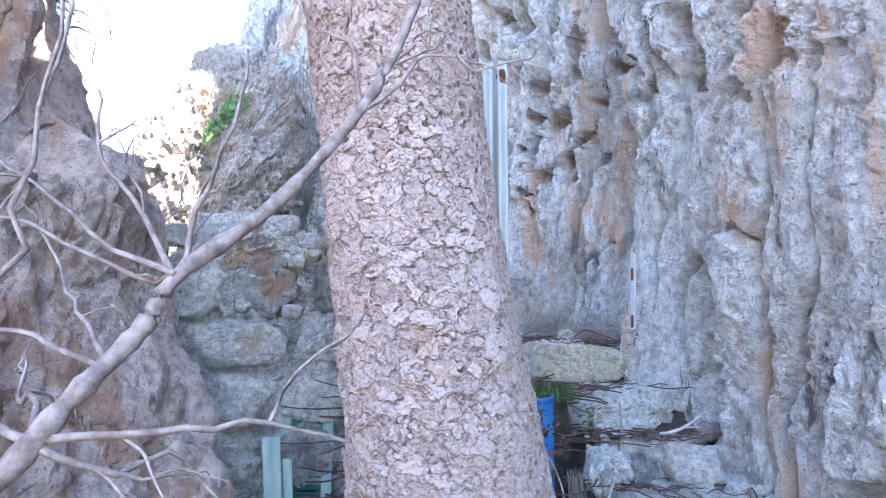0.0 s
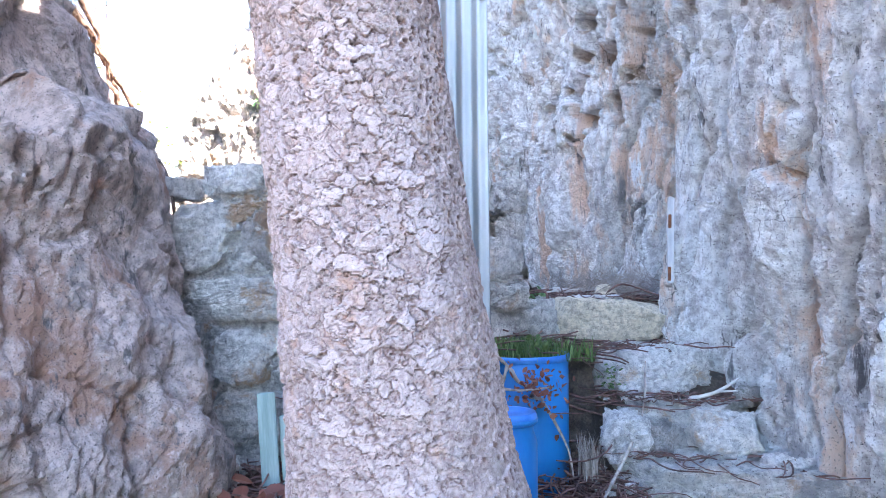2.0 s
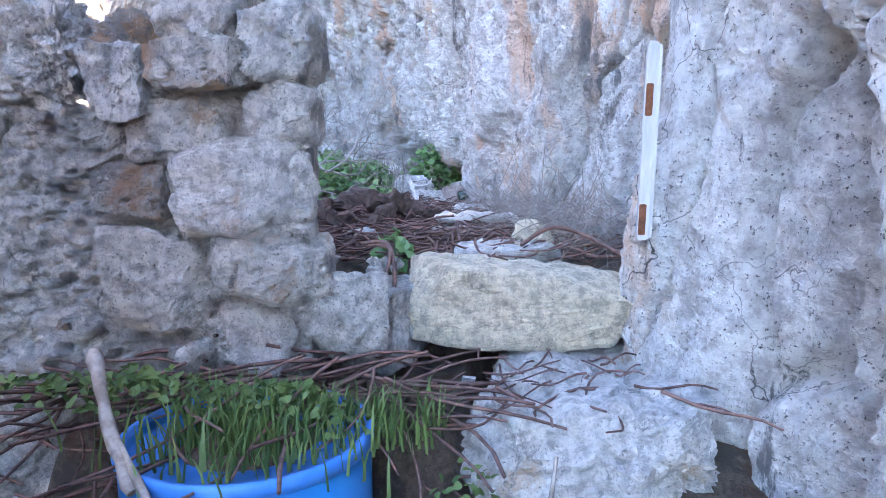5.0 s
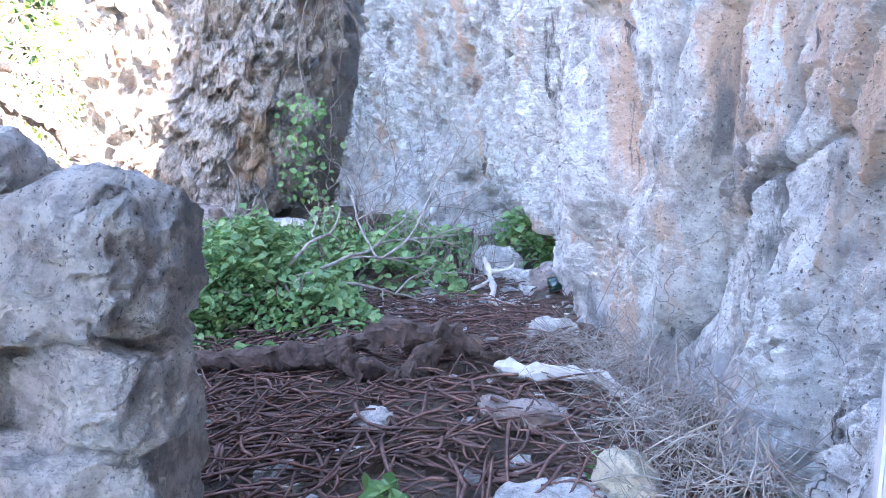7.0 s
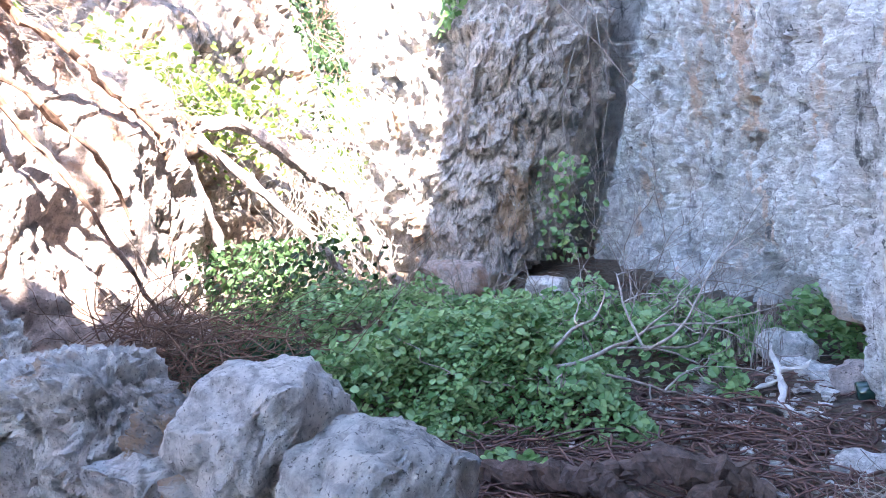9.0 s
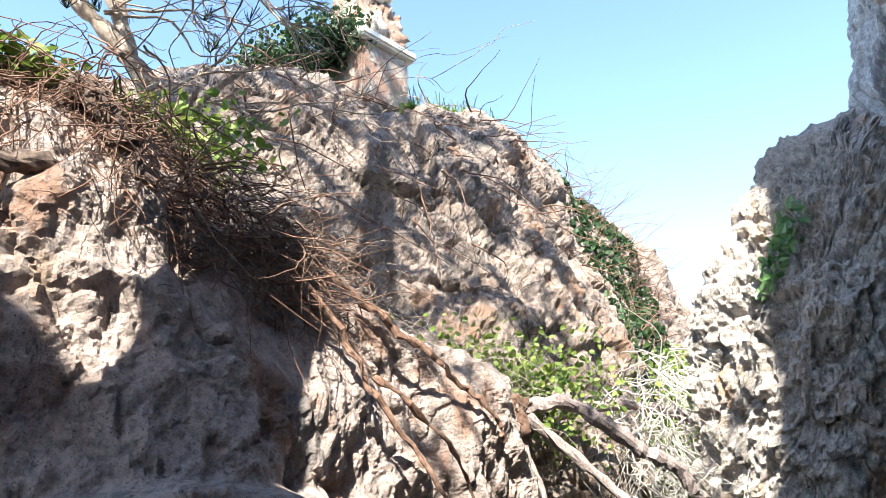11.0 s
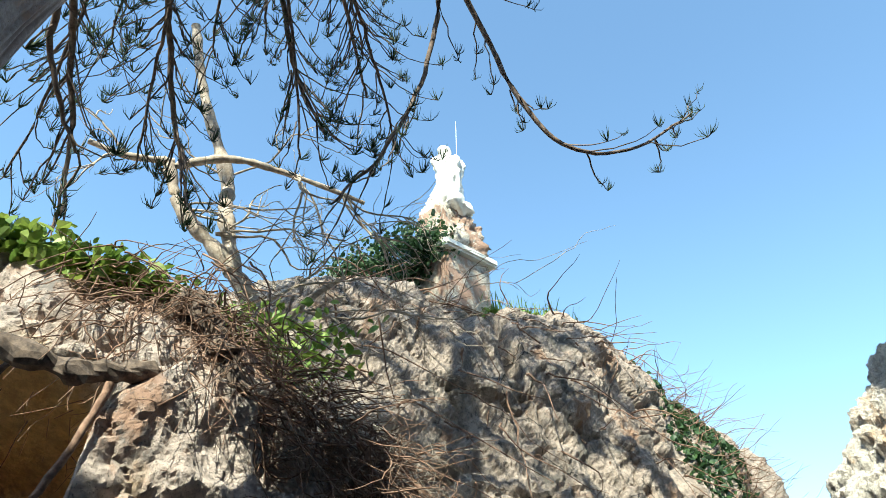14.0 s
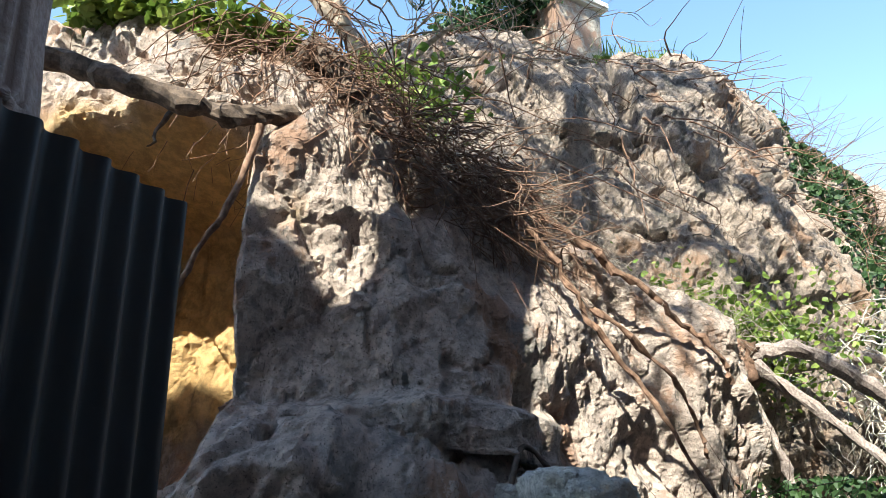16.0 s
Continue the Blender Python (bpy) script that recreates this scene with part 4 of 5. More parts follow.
branch_thing("thin_stick", "thin grey stick leaning on the steps", "stick", [([(0.72, 3.5, 0.3), (0.92, 3.9, 0.5), (1.08, 4.2, 0.72), (1.13, 4.4, 0.98)], 0.011, 0.006, 24)], M_TWIG, 6, 924, 0.1)
branch_thing("thin_stick", "forked grey twig lying on the step", "stick", [([(1.35, 4.3, 0.79), (1.5, 4.32, 0.83), (1.62, 4.34, 0.9)], 0.012, 0.008, 12), ([(1.5, 4.32, 0.83), (1.6, 4.28, 0.84)], 0.008, 0.005, 6)], M_DRIFT, 6, 925, 0.05)
branch_thing("fallen_branchlet", "long red-brown branchlet hanging over the threshold block", "branch", [([(0.42, 5.25, 1.36), (0.55, 5.1, 1.38), (0.6, 5.0, 1.3), (0.595, 4.97, 1.15), (0.61, 4.95, 1.04)], 0.008, 0.007, 20), ([(0.46, 5.2, 1.36), (0.57, 5.06, 1.37), (0.575, 4.98, 1.28), (0.57, 4.96, 1.12), (0.58, 4.94, 1.03)], 0.007, 0.006, 20), ([(1.0, 5.2, 1.37), (1.1, 5.3, 1.42), (1.25, 5.28, 1.38), (1.38, 5.1, 1.3), (1.42, 4.98, 1.08)], 0.008, 0.006, 20)], M_LITTER, 6, 926, 0.1)
branch_thing("thin_stick", "thin stick leaning on the rubble wall", "stick", [([(-1.86, 4.55, 1.5), (-1.5, 4.6, 1.49), (-1.2, 4.62, 1.55), (-0.95, 4.66, 1.75)], 0.012, 0.007, 20)], M_TWIG, 6, 927, 0.1)
branch_thing("dead_roots", "loops of dead root hanging over the wall's end", "roots", [([(-2.05, 4.75, 2.15), (-2.05, 4.6, 2.3), (-1.9, 4.5, 2.15), (-1.82, 4.45, 1.85), (-1.95, 4.4, 1.65)], 0.014, 0.01, 24), ([(-2.15, 4.7, 2.1), (-2.0, 4.55, 2.2), (-1.98, 4.5, 1.95), (-1.93, 4.52, 1.75)], 0.011, 0.006, 20), ([(-2.2, 4.6, 2.25), (-2.0, 4.6, 2.1), (-1.85, 4.6, 2.0)], 0.012, 0.006, 14)], M_LOG, 7, 928, 0.1)

# ---- leaves ----
def leaf_material(name, dark, light, rough=0.55):
    m, nt, b = nodes_of(name, rough)
    g = nt.nodes.new("ShaderNodeNewGeometry").outputs["Random Per Island"]
    nt.links.new(mix_node(nt, g, dark, light), b.inputs["Base Color"])
    b.inputs["Subsurface Weight"].default_value = 0.0
    t = nt.nodes.new("ShaderNodeBsdfTranslucent")
    nt.links.new(mix_node(nt, g, tuple(k * 1.1 for k in dark), tuple(k * 1.2 for k in light)), t.inputs["Color"])
    mx = nt.nodes.new("ShaderNodeMixShader")
    mx.inputs[0].default_value = 0.3
    nt.links.new(b.outputs[0], mx.inputs[1])
    nt.links.new(t.outputs[0], mx.inputs[2])
    nt.links.new(mx.outputs[0], nt.nodes["Material Output"].inputs["Surface"])
    return m


M_LEAF = leaf_material("fresh_leaves", (0.08, 0.19, 0.055), (0.30, 0.46, 0.19), 0.42)
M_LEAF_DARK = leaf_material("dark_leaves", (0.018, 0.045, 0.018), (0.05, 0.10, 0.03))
M_LEAF_YELLOW = leaf_material("sunny_leaves", (0.10, 0.17, 0.03), (0.24, 0.30, 0.06))
M_GRASS = leaf_material("grass_blades", (0.06, 0.12, 0.03), (0.18, 0.26, 0.08))
M_DEADLEAF = leaf_material("dead_red_leaves", (0.18, 0.05, 0.03), (0.34, 0.14, 0.09))


def leaf_cloud(centres, normals, sizes, r, ragged=0.12, long=1.25):
    """Cupped leaves of seven corners round a midrib, at the places given."""
    n = len(centres)
    up = normals / np.maximum(np.linalg.norm(normals, axis=1, keepdims=True), 1e-6)
    side = np.cross(up, r.normal(0, 1, (n, 3)))
    side /= np.maximum(np.linalg.norm(side, axis=1, keepdims=True), 1e-6)
    fwd = np.cross(up, side)
    shape = np.array([(0, -0.5 * long, 0), (0.38, -0.3 * long, 0.10), (0.5, 0.02, 0.13), (0.3, 0.33 * long, 0.08), (0, 0.52 * long, -0.06), (-0.3, 0.33 * long, 0.08), (-0.5, 0.02, 0.13), (-0.38, -0.3 * long, 0.10), (0, 0.05, -0.02)])
    s = shape[None] * sizes[:, None, None] * (1 + r.normal(0, ragged, (n, 9, 1)))
    V = centres[:, None] + s[..., 0:1] * side[:, None] + s[..., 1:2] * fwd[:, None] + s[..., 2:3] * up[:, None]
    tri = np.array([(8, k, (k + 1) % 8) for k in range(8)])
    F = (tri[None] + 9 * np.arange(n)[:, None, None]).reshape(-1, 3)
    return V.reshape(-1, 3), F


def bush(name, label, material, n, place, seed, size=(0.03, 0.07), flat=1.0, kind="stuff", category="plants", long=1.25):
    r = np.random.default_rng(seed)
    c = np.array([place(r) for _ in range(n)])
    nr = np.stack([r.normal(0, 0.65, n), r.normal(0, 0.65, n) - 0.25, np.full(n, flat)], -1)
    v, f = leaf_cloud(c, nr, r.uniform(size[0], size[1], n), r, long=long)
    return tagged(mesh_object(name, v, f, material, shade=False), label, category, kind=kind)


def patch(cx, cy, rx, ry, h, seed, foot=None):
    """Places in an uneven mound of plants on the ground."""
    def place(r):
        while True:
            a, k = r.uniform(0, 2 * math.pi), math.sqrt(r.random())
            edge = 1 + 0.25 * math.sin(3 * a + seed) + 0.15 * math.sin(7 * a + 2 * seed)
            x, y = cx + rx * k * edge * math.cos(a), cy + ry * k * edge * math.sin(a)
            lump_h = 0.62 + 0.22 * math.sin(x * 5.3 + seed) * math.sin(y * 4.7) + 0.16 * math.sin(x * 13.1 + 3 * y) + r.uniform(0, 0.25)
            top = h * (1 - k ** 3) * lump_h
            return x, y, (floor_at(x, y) if foot is None else foot) + top * (1 - 0.55 * r.random() ** 2) + 0.02
    return place


bush("ground_plants", "dense bright green broad-leaved plants covering the hollow's floor", M_LEAF, 10500, patch(-1.35, 6.95, 0.85, 0.85, 0.52, 1), 931, (0.022, 0.05))
bush("ground_plants", "green broad-leaved plants spreading to the cliff's foot", M_LEAF, 3000, patch(-1.35, 8.1, 1.0, 0.9, 0.42, 2), 932, (0.028, 0.06))
bush("ground_plants", "thin green undergrowth below the leaning boulder", M_LEAF, 3600, patch(-2.75, 7.5, 0.95, 1.0, 0.42, 3), 933, (0.026, 0.052))
bush("ground_plants", "low green plants at the foot of the back cliff", M_LEAF, 1100, patch(-0.8, 8.75, 0.6, 0.5, 0.4, 4), 934, (0.03, 0.06))
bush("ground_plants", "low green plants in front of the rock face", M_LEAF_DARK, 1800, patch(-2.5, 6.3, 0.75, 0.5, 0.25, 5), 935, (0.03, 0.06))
bush("ground_plants", "bright green plants in the hollow at the cliff's foot", M_LEAF, 420, patch(0.0, 8.85, 0.3, 0.15, 0.42, 6), 936, (0.03, 0.06))
bush("ground_plants", "small green sprout beside the doorway stones", M_LEAF, 26, patch(0.5, 5.35, 0.07, 0.07, 0.16, 7), 937, (0.04, 0.07))
bush("ground_plants", "small green seedling among the branchlets", M_LEAF, 40, patch(0.98, 5.75, 0.09, 0.08, 0.08, 8), 938, (0.015, 0.03))
bush("ground_plants", "young green leaves beside the fallen log", M_LEAF, 60, patch(-0.5, 6.3, 0.2, 0.1, 0.12, 9), 939, (0.03, 0.06))
bush("clover", "bright green clover growing along the wall's foot", M_GRASS, 520, patch(0.15, 4.42, 0.55, 0.12, 0.12, 10, 1.02), 940, (0.015, 0.032))
bush("ground_plants", "small green weed growing in the wall's joints", M_LEAF, 24, lambda r: (-1.5 + r.normal(0, 0.04), 4.64 + r.normal(0, 0.02), 0.72 + r.normal(0, 0.04)), 941, (0.02, 0.045))
bush("ground_plants", "pale green weed growing at the step's side", M_GRASS, 40, lambda r: (0.93 + r.normal(0, 0.04), 4.36 + r.normal(0, 0.02), 0.9 + r.normal(0, 0.04)), 942, (0.012, 0.025))


def grass(name, label, n, place, seed, height=(0.06, 0.16), width=0.004, material=None, droop=0.6):
    r = np.random.default_rng(seed)
    V, F = [], []
    for k in range(n):
        x, y, z = place(r)
        a, h = r.uniform(0, 2 * math.pi), r.uniform(*height)
        d = np.array([math.cos(a), math.sin(a), 0])
        s = np.array([-d[1], d[0], 0]) * width
        lean = droop * r.uniform(0.2, 1.0)
        b = np.array([x, y, z])
        for t in (0, 0.4, 0.75):
            c = b + d * h * lean * t * t + np.array([0, 0, h * (t - 0.35 * lean * t * t)])
            V += [c - s * (1 - 0.6 * t), c + s * (1 - 0.6 * t)]
        V.append(b + d * h * lean + np.array([0, 0, h * (1 - 0.4 * lean)]))
        o = 7 * k
        F += [(o, o + 1, o + 3), (o, o + 3, o + 2), (o + 2, o + 3, o + 5), (o + 2, o + 5, o + 4), (o + 4, o + 5, o + 6)]
    return tagged(mesh_object(name, np.array(V), np.array(F), material or M_GRASS, shade=False), label, "grass", kind="stuff")


grass("grass", "fresh grass and weeds sprouting from the barrel", 520, lambda r: (0.42 + r.normal(0, 0.13), 4.3 + r.normal(0, 0.1), 1.01), 951, (0.05, 0.15))
grass("grass", "grass growing along the bank below the wall", 380, lambda r: (r.uniform(0.2, 0.85), r.uniform(4.36, 4.56), 0.98), 952, (0.06, 0.16))
grass("grass", "grey-green dry needles hanging beside the barrel", 90, lambda r: (0.78 + r.normal(0, 0.03), 4.02 + r.normal(0, 0.03), 0.42), 953, (0.15, 0.28), 0.004, M_TWIG, 0.3)
grass("grass", "dry yellow stalks among the undergrowth", 500, lambda r: (lambda x, y: (x, y, floor_at(x, y)))(r.uniform(-1.4, -0.1), r.uniform(8.2, 9.2)), 954, (0.15, 0.5), 0.003, M_TWIG, 0.6)

# dead shoots of the plant that grew in the barrel
branch_thing("dead_plant", "withered branch with dry red leaves hanging over the barrel", "dead plant", [
    ([(0.2, 4.1, 1.12), (0.36, 4.0, 1.0), (0.42, 3.96, 0.92), (0.52, 3.96, 0.85), (0.66, 3.97, 0.6), (0.7, 3.98, 0.42)], 0.012, 0.005, 24),
    ([(0.36, 4.0, 1.0), (0.32, 3.95, 0.86), (0.28, 3.92, 0.76)], 0.01, 0.006, 12), ([(0.5, 3.35, 0.95), (0.52, 3.7, 0.88), (0.55, 3.9, 0.84)], 0.012, 0.006, 12),
    ([(0.28, 3.6, 0.95), (0.42, 3.8, 0.9), (0.6, 3.92, 0.9)], 0.008, 0.004, 12), ([(0.1, 4.2, 1.25), (0.2, 4.1, 1.12), (0.3, 4.02, 1.02)], 0.016, 0.012, 12)], M_TWIG, 6, 961, 0.1)
bush("dead_leaves", "dry red leaves clinging to the withered branch", M_DEADLEAF, 150, lambda r: (0.5 + r.normal(0, 0.09), 3.9 + r.normal(0, 0.07), 0.88 + r.normal(0, 0.07)), 962, (0.012, 0.03), 0.4, "stuff", "leaves", 1.6)
bush("dead_leaves", "fallen brown leaves at the trunk's foot", M_DEADLEAF, 16, lambda r: (-0.95 + r.normal(0, 0.12), 3.7 + r.normal(0, 0.15), 0.34), 963, (0.05, 0.1), 1.0, "stuff", "leaves", 1.6)

# white dead bush over the plants
def twigs(base, tips, thick, r, fork=2, depth=2):
    """Forking shoots from base towards each tip: paths and radii."""
    out = []
    base = np.array(base, float)
    for tip in tips:
        tip = np.array(tip, float)
        L = np.linalg.norm(tip - base)
        p = bend([base, base + (tip - base) * 0.35 + r.normal(0, 0.07 * L, 3), base + (tip - base) * 0.7 + r.normal(0, 0.07 * L, 3), tip], 12, r, 0.012 * L)
        out.append((p, np.linspace(thick, thick * 0.35, 12)))
        if depth > 0:
            for _ in range(fork):
                k = r.integers(3, 11)
                d = (tip - base) / L
                t2 = p[k] + (d + r.normal(0, 0.65, 3)) * L * r.uniform(0.25, 0.5)
                out += twigs(p[k], [t2], thick * 0.5, r, fork, depth - 1)
    return out


def twig_thing(name, label, category, bases, material, seed, fork=3, depth=2, part_name="shoot_growth", sides=5):
    r = np.random.default_rng(seed)
    top = thing(name, label, category)
    for base, tips, thick in bases:
        tw = twigs(base, tips, thick, r, fork, depth)
        v, f = tubes([tw[0][0]], [tw[0][1]], 7)
        mesh_object("branch", v, f, material, top)
        if len(tw) > 1:
            v, f = tubes([a for a, _ in tw[1:]], [b for _, b in tw[1:]], sides)
            tagged(mesh_object(part_name, v, f, material, top), kind="stuff")
    return top


twig_thing("dead_bush", "bleached dead bush sprawling over the green plants", "dead bush", [
    ((-0.48, 6.68, 1.28), [(-0.86, 7.02, 1.52)], 0.017), ((-0.84, 7.0, 1.49), [(-0.2, 7.95, 1.66), (-0.3, 7.55, 1.34), (-0.75, 7.5, 1.85)], 0.013), ((-0.5, 7.45, 1.57), [(-0.28, 7.9, 2.02), (0.0, 8.15, 1.75), (-0.9, 7.9, 1.9)], 0.009)], M_TWIG, 971, 3, 2)
tw = np.random.default_rng(975)
twig_thing("dead_bush", "fine grey dead stems standing among the thin plants", "dead bush", [((x, y, 1.3), [(x + tw.normal(0, 0.3), y + tw.normal(0, 0.3), 1.75 + tw.uniform(0, 0.3)) for _ in range(3)], 0.007) for x, y in ((-1.0, 8.1), (-0.6, 8.5), (-1.5, 8.4), (-1.9, 8.0), (-1.2, 8.9), (-2.3, 8.3), (-2.7, 7.6), (-3.1, 7.9))], M_TWIG, 976, 4, 2)

# ---- near shrub, beside the start ----
M_SHRUB = plain("grey_shrub_bark", (0.15, 0.11, 0.10), (0.38, 0.32, 0.30), 60.0, 0.85, (1, 1, 1), 0.0015)
def nearer(p, k=0.78):
    return (p[0] * k, p[1] * k, 1.5 + (p[2] - 1.5) * k)


shrub = branch_thing("bare_shrub", "leafless grey-barked shrub with fine twigs", "shrub", [
    ([nearer(p) for p in [(-0.8, 0.72, -0.25), (-0.72, 0.68, 0.5), (-0.56, 0.66, 1.2), (-0.43, 0.68, 1.35), (-0.38, 0.70, 1.42), (-0.33, 0.74, 1.49), (-0.30, 0.76, 1.55), (-0.21, 0.82, 1.64), (-0.11, 0.88, 1.78), (-0.07, 0.90, 1.86), (-0.03, 0.92, 1.97)]], 0.0125, 0.0045, 80)], M_SHRUB, 9, 981, 0.01)
r_shrub = np.random.default_rng(982)
for base, tips, thick in (((-0.30, 0.76, 1.55), [(-0.54, 0.8, 1.62), (-0.42, 0.8, 1.78), (-0.24, 0.8, 1.83), (-0.56, 0.84, 1.7)], 0.0045), ((-0.41, 0.69, 1.38), [(-0.11, 0.8, 1.36), (-0.25, 0.78, 1.30), (-0.6, 0.75, 1.5), (-0.55, 0.9, 1.45)], 0.0055), ((-0.36, 0.72, 1.45), [(-0.58, 0.8, 1.52), (-0.5, 0.85, 1.6)], 0.004), ((-0.11, 0.88, 1.78), [(-0.12, 0.86, 1.95), (0.03, 0.9, 1.86), (-0.04, 0.95, 1.9)], 0.0045), ((-0.56, 0.68, 1.1), [(-0.62, 0.8, 1.75), (-0.5, 0.85, 1.95), (-0.66, 0.75, 1.9)], 0.006)):
    for tip in tips:
        tw = twigs(nearer(base), [nearer(tip)], thick * 0.75, r_shrub, 2, 2)
        v, f = tubes([a for a, _ in tw], [b for _, b in tw], 5)
        mesh_object("twig", v, f, M_SHRUB, shrub)

# ---- crest of the western rock: roots, dead limbs, ivy ----
M_ROOT = plain("dry_roots", (0.10, 0.052, 0.034), (0.28, 0.17, 0.12), 25.0, 0.9, (1, 1, 1), 0.002)
CREST = np.array([(-2.75, 2.2, 4.95), (-2.75, 3.0, 4.8), (-2.8, 3.5, 4.6), (-3.0, 4.0, 4.3), (-3.2, 4.6, 4.0), (-3.4, 5.4, 3.75), (-3.7, 6.2, 3.35), (-4.0, 6.9, 3.0)])


def crest_place(lo, hi, spread, up):
    def place(r):
        c = catmull(CREST, np.array([r.uniform(lo, hi)]))[0]
        return c[0] + r.normal(-0.1, spread), c[1] + r.normal(0, spread), c[2] + r.uniform(*up)
    return place


def on_surface(P, v0, v1, u0, u1, lift=0.03):
    """Random places on a rock face, between rows v0 and v1 and the shares u0 and u1 of its length."""
    def place(r):
        c = P[int(r.uniform(u0, u1) * len(P)), int(r.uniform(v0, v1))]
        return c[0], c[1], c[2] + lift
    return place


def tangle(name, label, n, place, seed, length, radius, material, fall):
    r = np.random.default_rng(seed)
    paths, radii = [], []
    for _ in range(n):
        p0 = np.array(place(r))
        L = r.uniform(*length)
        d = np.array([r.normal(0.25, 0.5), r.normal(0.2, 0.7), r.normal(fall, 0.45)])
        d /= np.linalg.norm(d)
        p = bend([p0, p0 + d * L * 0.4 + r.normal(0, 0.08 * L, 3), p0 + d * L + r.normal(0, 0.15 * L, 3) + (0, 0, -0.1 * L)], 9, r, 0.02 * L)
        paths.append(p)
        radii.append(np.linspace(r.uniform(*radius), radius[0] * 0.5, 9))
    v, f = tubes(paths, radii, 4)
    return tagged(mesh_object(name, v, f, material), label, "roots", kind="stuff")


tangle("root_tangle", "dense tangle of dry brown roots spilling over the rock's crest", 2500, crest_place(1.3, 4.3, 0.26, (-0.5, 0.15)), 1001, (0.2, 0.7), (0.003, 0.008), M_ROOT, -0.5)
tangle("root_tangle", "fine grey dead twigs hanging from the crest", 1100, crest_place(2.0, 6.5, 0.22, (-0.4, 0.15)), 1002, (0.15, 0.5), (0.0012, 0.003), M_TWIG, -0.3)
tangle("root_tangle", "brown brush heaped at the foot of the western rock", 500, lambda r: (-2.5 + r.normal(0, 0.32), 5.95 + r.normal(0, 0.3), 1.38 + r.uniform(0, 0.4)), 1003, (0.3, 0.8), (0.002, 0.006), M_ROOT, 0.1)
tangle("root_tangle", "sunlit pale dry roots hanging beside the leaning boulder", 420, lambda r: (-4.9 + r.normal(0, 0.3), 9.2 + r.normal(0, 0.35), r.uniform(1.8, 3.6)), 1004, (0.4, 1.1), (0.004, 0.012), M_DRIFT, -0.6)
M_LIMB = plain("dead_limb_bark", (0.05, 0.035, 0.03), (0.18, 0.13, 0.10), 25.0, 0.9, (1, 1, 1), 0.006)
branch_thing("dead_limb", "dark dead limb jutting from the crest over the cavity", "branch", [([(-2.55, 3.6, 4.15), (-2.3, 3.35, 4.0), (-2.15, 3.1, 3.92), (-2.1, 2.75, 4.0), (-2.1, 2.3, 4.15), (-2.1, 1.6, 4.32)], 0.045, 0.06, 40), ([(-2.2, 2.85, 3.97), (-2.15, 2.8, 3.8), (-2.1, 2.78, 3.72)], 0.012, 0.004, 8)], M_LIMB, 12, 1011, 0.1, gnarl=0.018)
branch_thing("dead_limb", "thick bent dead root knuckle on the crest", "branch", [([(-2.75, 3.25, 4.3), (-2.68, 3.38, 4.5), (-2.62, 3.52, 4.58), (-2.58, 3.7, 4.4), (-2.6, 3.85, 4.1), (-2.8, 4.0, 3.9)], 0.09, 0.06, 30)], M_LIMB, 14, 1012, 0.08, gnarl=0.03)
branch_thing("hanging_root", "long root hanging down the western rock", "roots", [([(-3.0, 4.6, 4.0), (-2.85, 4.9, 3.6), (-2.8, 5.2, 3.1), (-2.75, 5.5, 2.6), (-2.6, 5.8, 2.0), (-2.5, 6.0, 1.6)], 0.022, 0.012, 40), ([(-3.2, 5.0, 3.85), (-3.1, 5.5, 3.5), (-3.3, 6.0, 3.1), (-3.4, 6.4, 2.7)], 0.028, 0.016, 30), ([(-2.8, 5.2, 3.1), (-2.9, 5.7, 2.7), (-3.1, 6.0, 2.2)], 0.02, 0.01, 20)], M_ROOT, 9, 1013, 0.5, gnarl=0.015)
branch_thing("hanging_root", "thin root hanging across the cavity", "roots", [([(-2.2, 3.3, 3.9), (-2.1, 3.2, 3.4), (-2.0, 3.0, 3.0), (-1.95, 2.8, 2.6)], 0.02, 0.012, 24)], M_ROOT, 7, 1014, 0.5)
branch_thing("fallen_limb", "pale bare limb arching down to the undergrowth", "branch", [([(-4.3, 6.7, 2.75), (-4.1, 7.0, 2.95), (-4.0, 7.4, 2.92), (-3.95, 7.95, 2.6), (-3.9, 8.4, 2.35), (-3.85, 8.7, 1.9), (-3.75, 8.9, 1.5)], 0.07, 0.06, 50), ([(-4.15, 6.9, 2.9), (-4.0, 6.95, 2.5), (-3.8, 7.0, 2.0)], 0.045, 0.03, 16), ([(-4.1, 7.0, 2.9), (-3.8, 7.5, 2.4), (-3.4, 7.9, 1.75)], 0.05, 0.03, 20)], M_SHRUB, 10, 1015, 0.15, gnarl=0.015)
v, f = lump((-4.35, 6.75, 2.85), (0.35, 0.4, 0.25), 40, 26, 1016, (0, 0), 0.8, 0.12, 3.0)
tagged(mesh_object("root_stump", v, f, M_ROOT), "pale gnarled root stump on the rock's end", "stump")
branch_thing("fallen_limb", "pale limb lying in the sunny gap", "branch", [([(-5.4, 8.0, 3.0), (-5.2, 8.6, 3.1), (-5.0, 9.1, 3.05), (-4.8, 9.5, 2.9)], 0.08, 0.05, 20)], M_SHRUB, 8, 1017, 0.05)
bush("ivy", "bright green ivy along the crest of the western rock", M_LEAF_YELLOW, 1500, crest_place(-0.5, 1.7, 0.14, (-0.12, 0.12)), 1021, (0.04, 0.09), 0.6)
bush("ivy", "green leaves behind the root tangle on the crest", M_LEAF_YELLOW, 700, lambda r: (-3.5 + r.normal(0, 0.2), 3.9 + r.normal(0, 0.35), 4.75 + r.uniform(-0.2, 0.3)), 1022, (0.04, 0.08), 0.6)
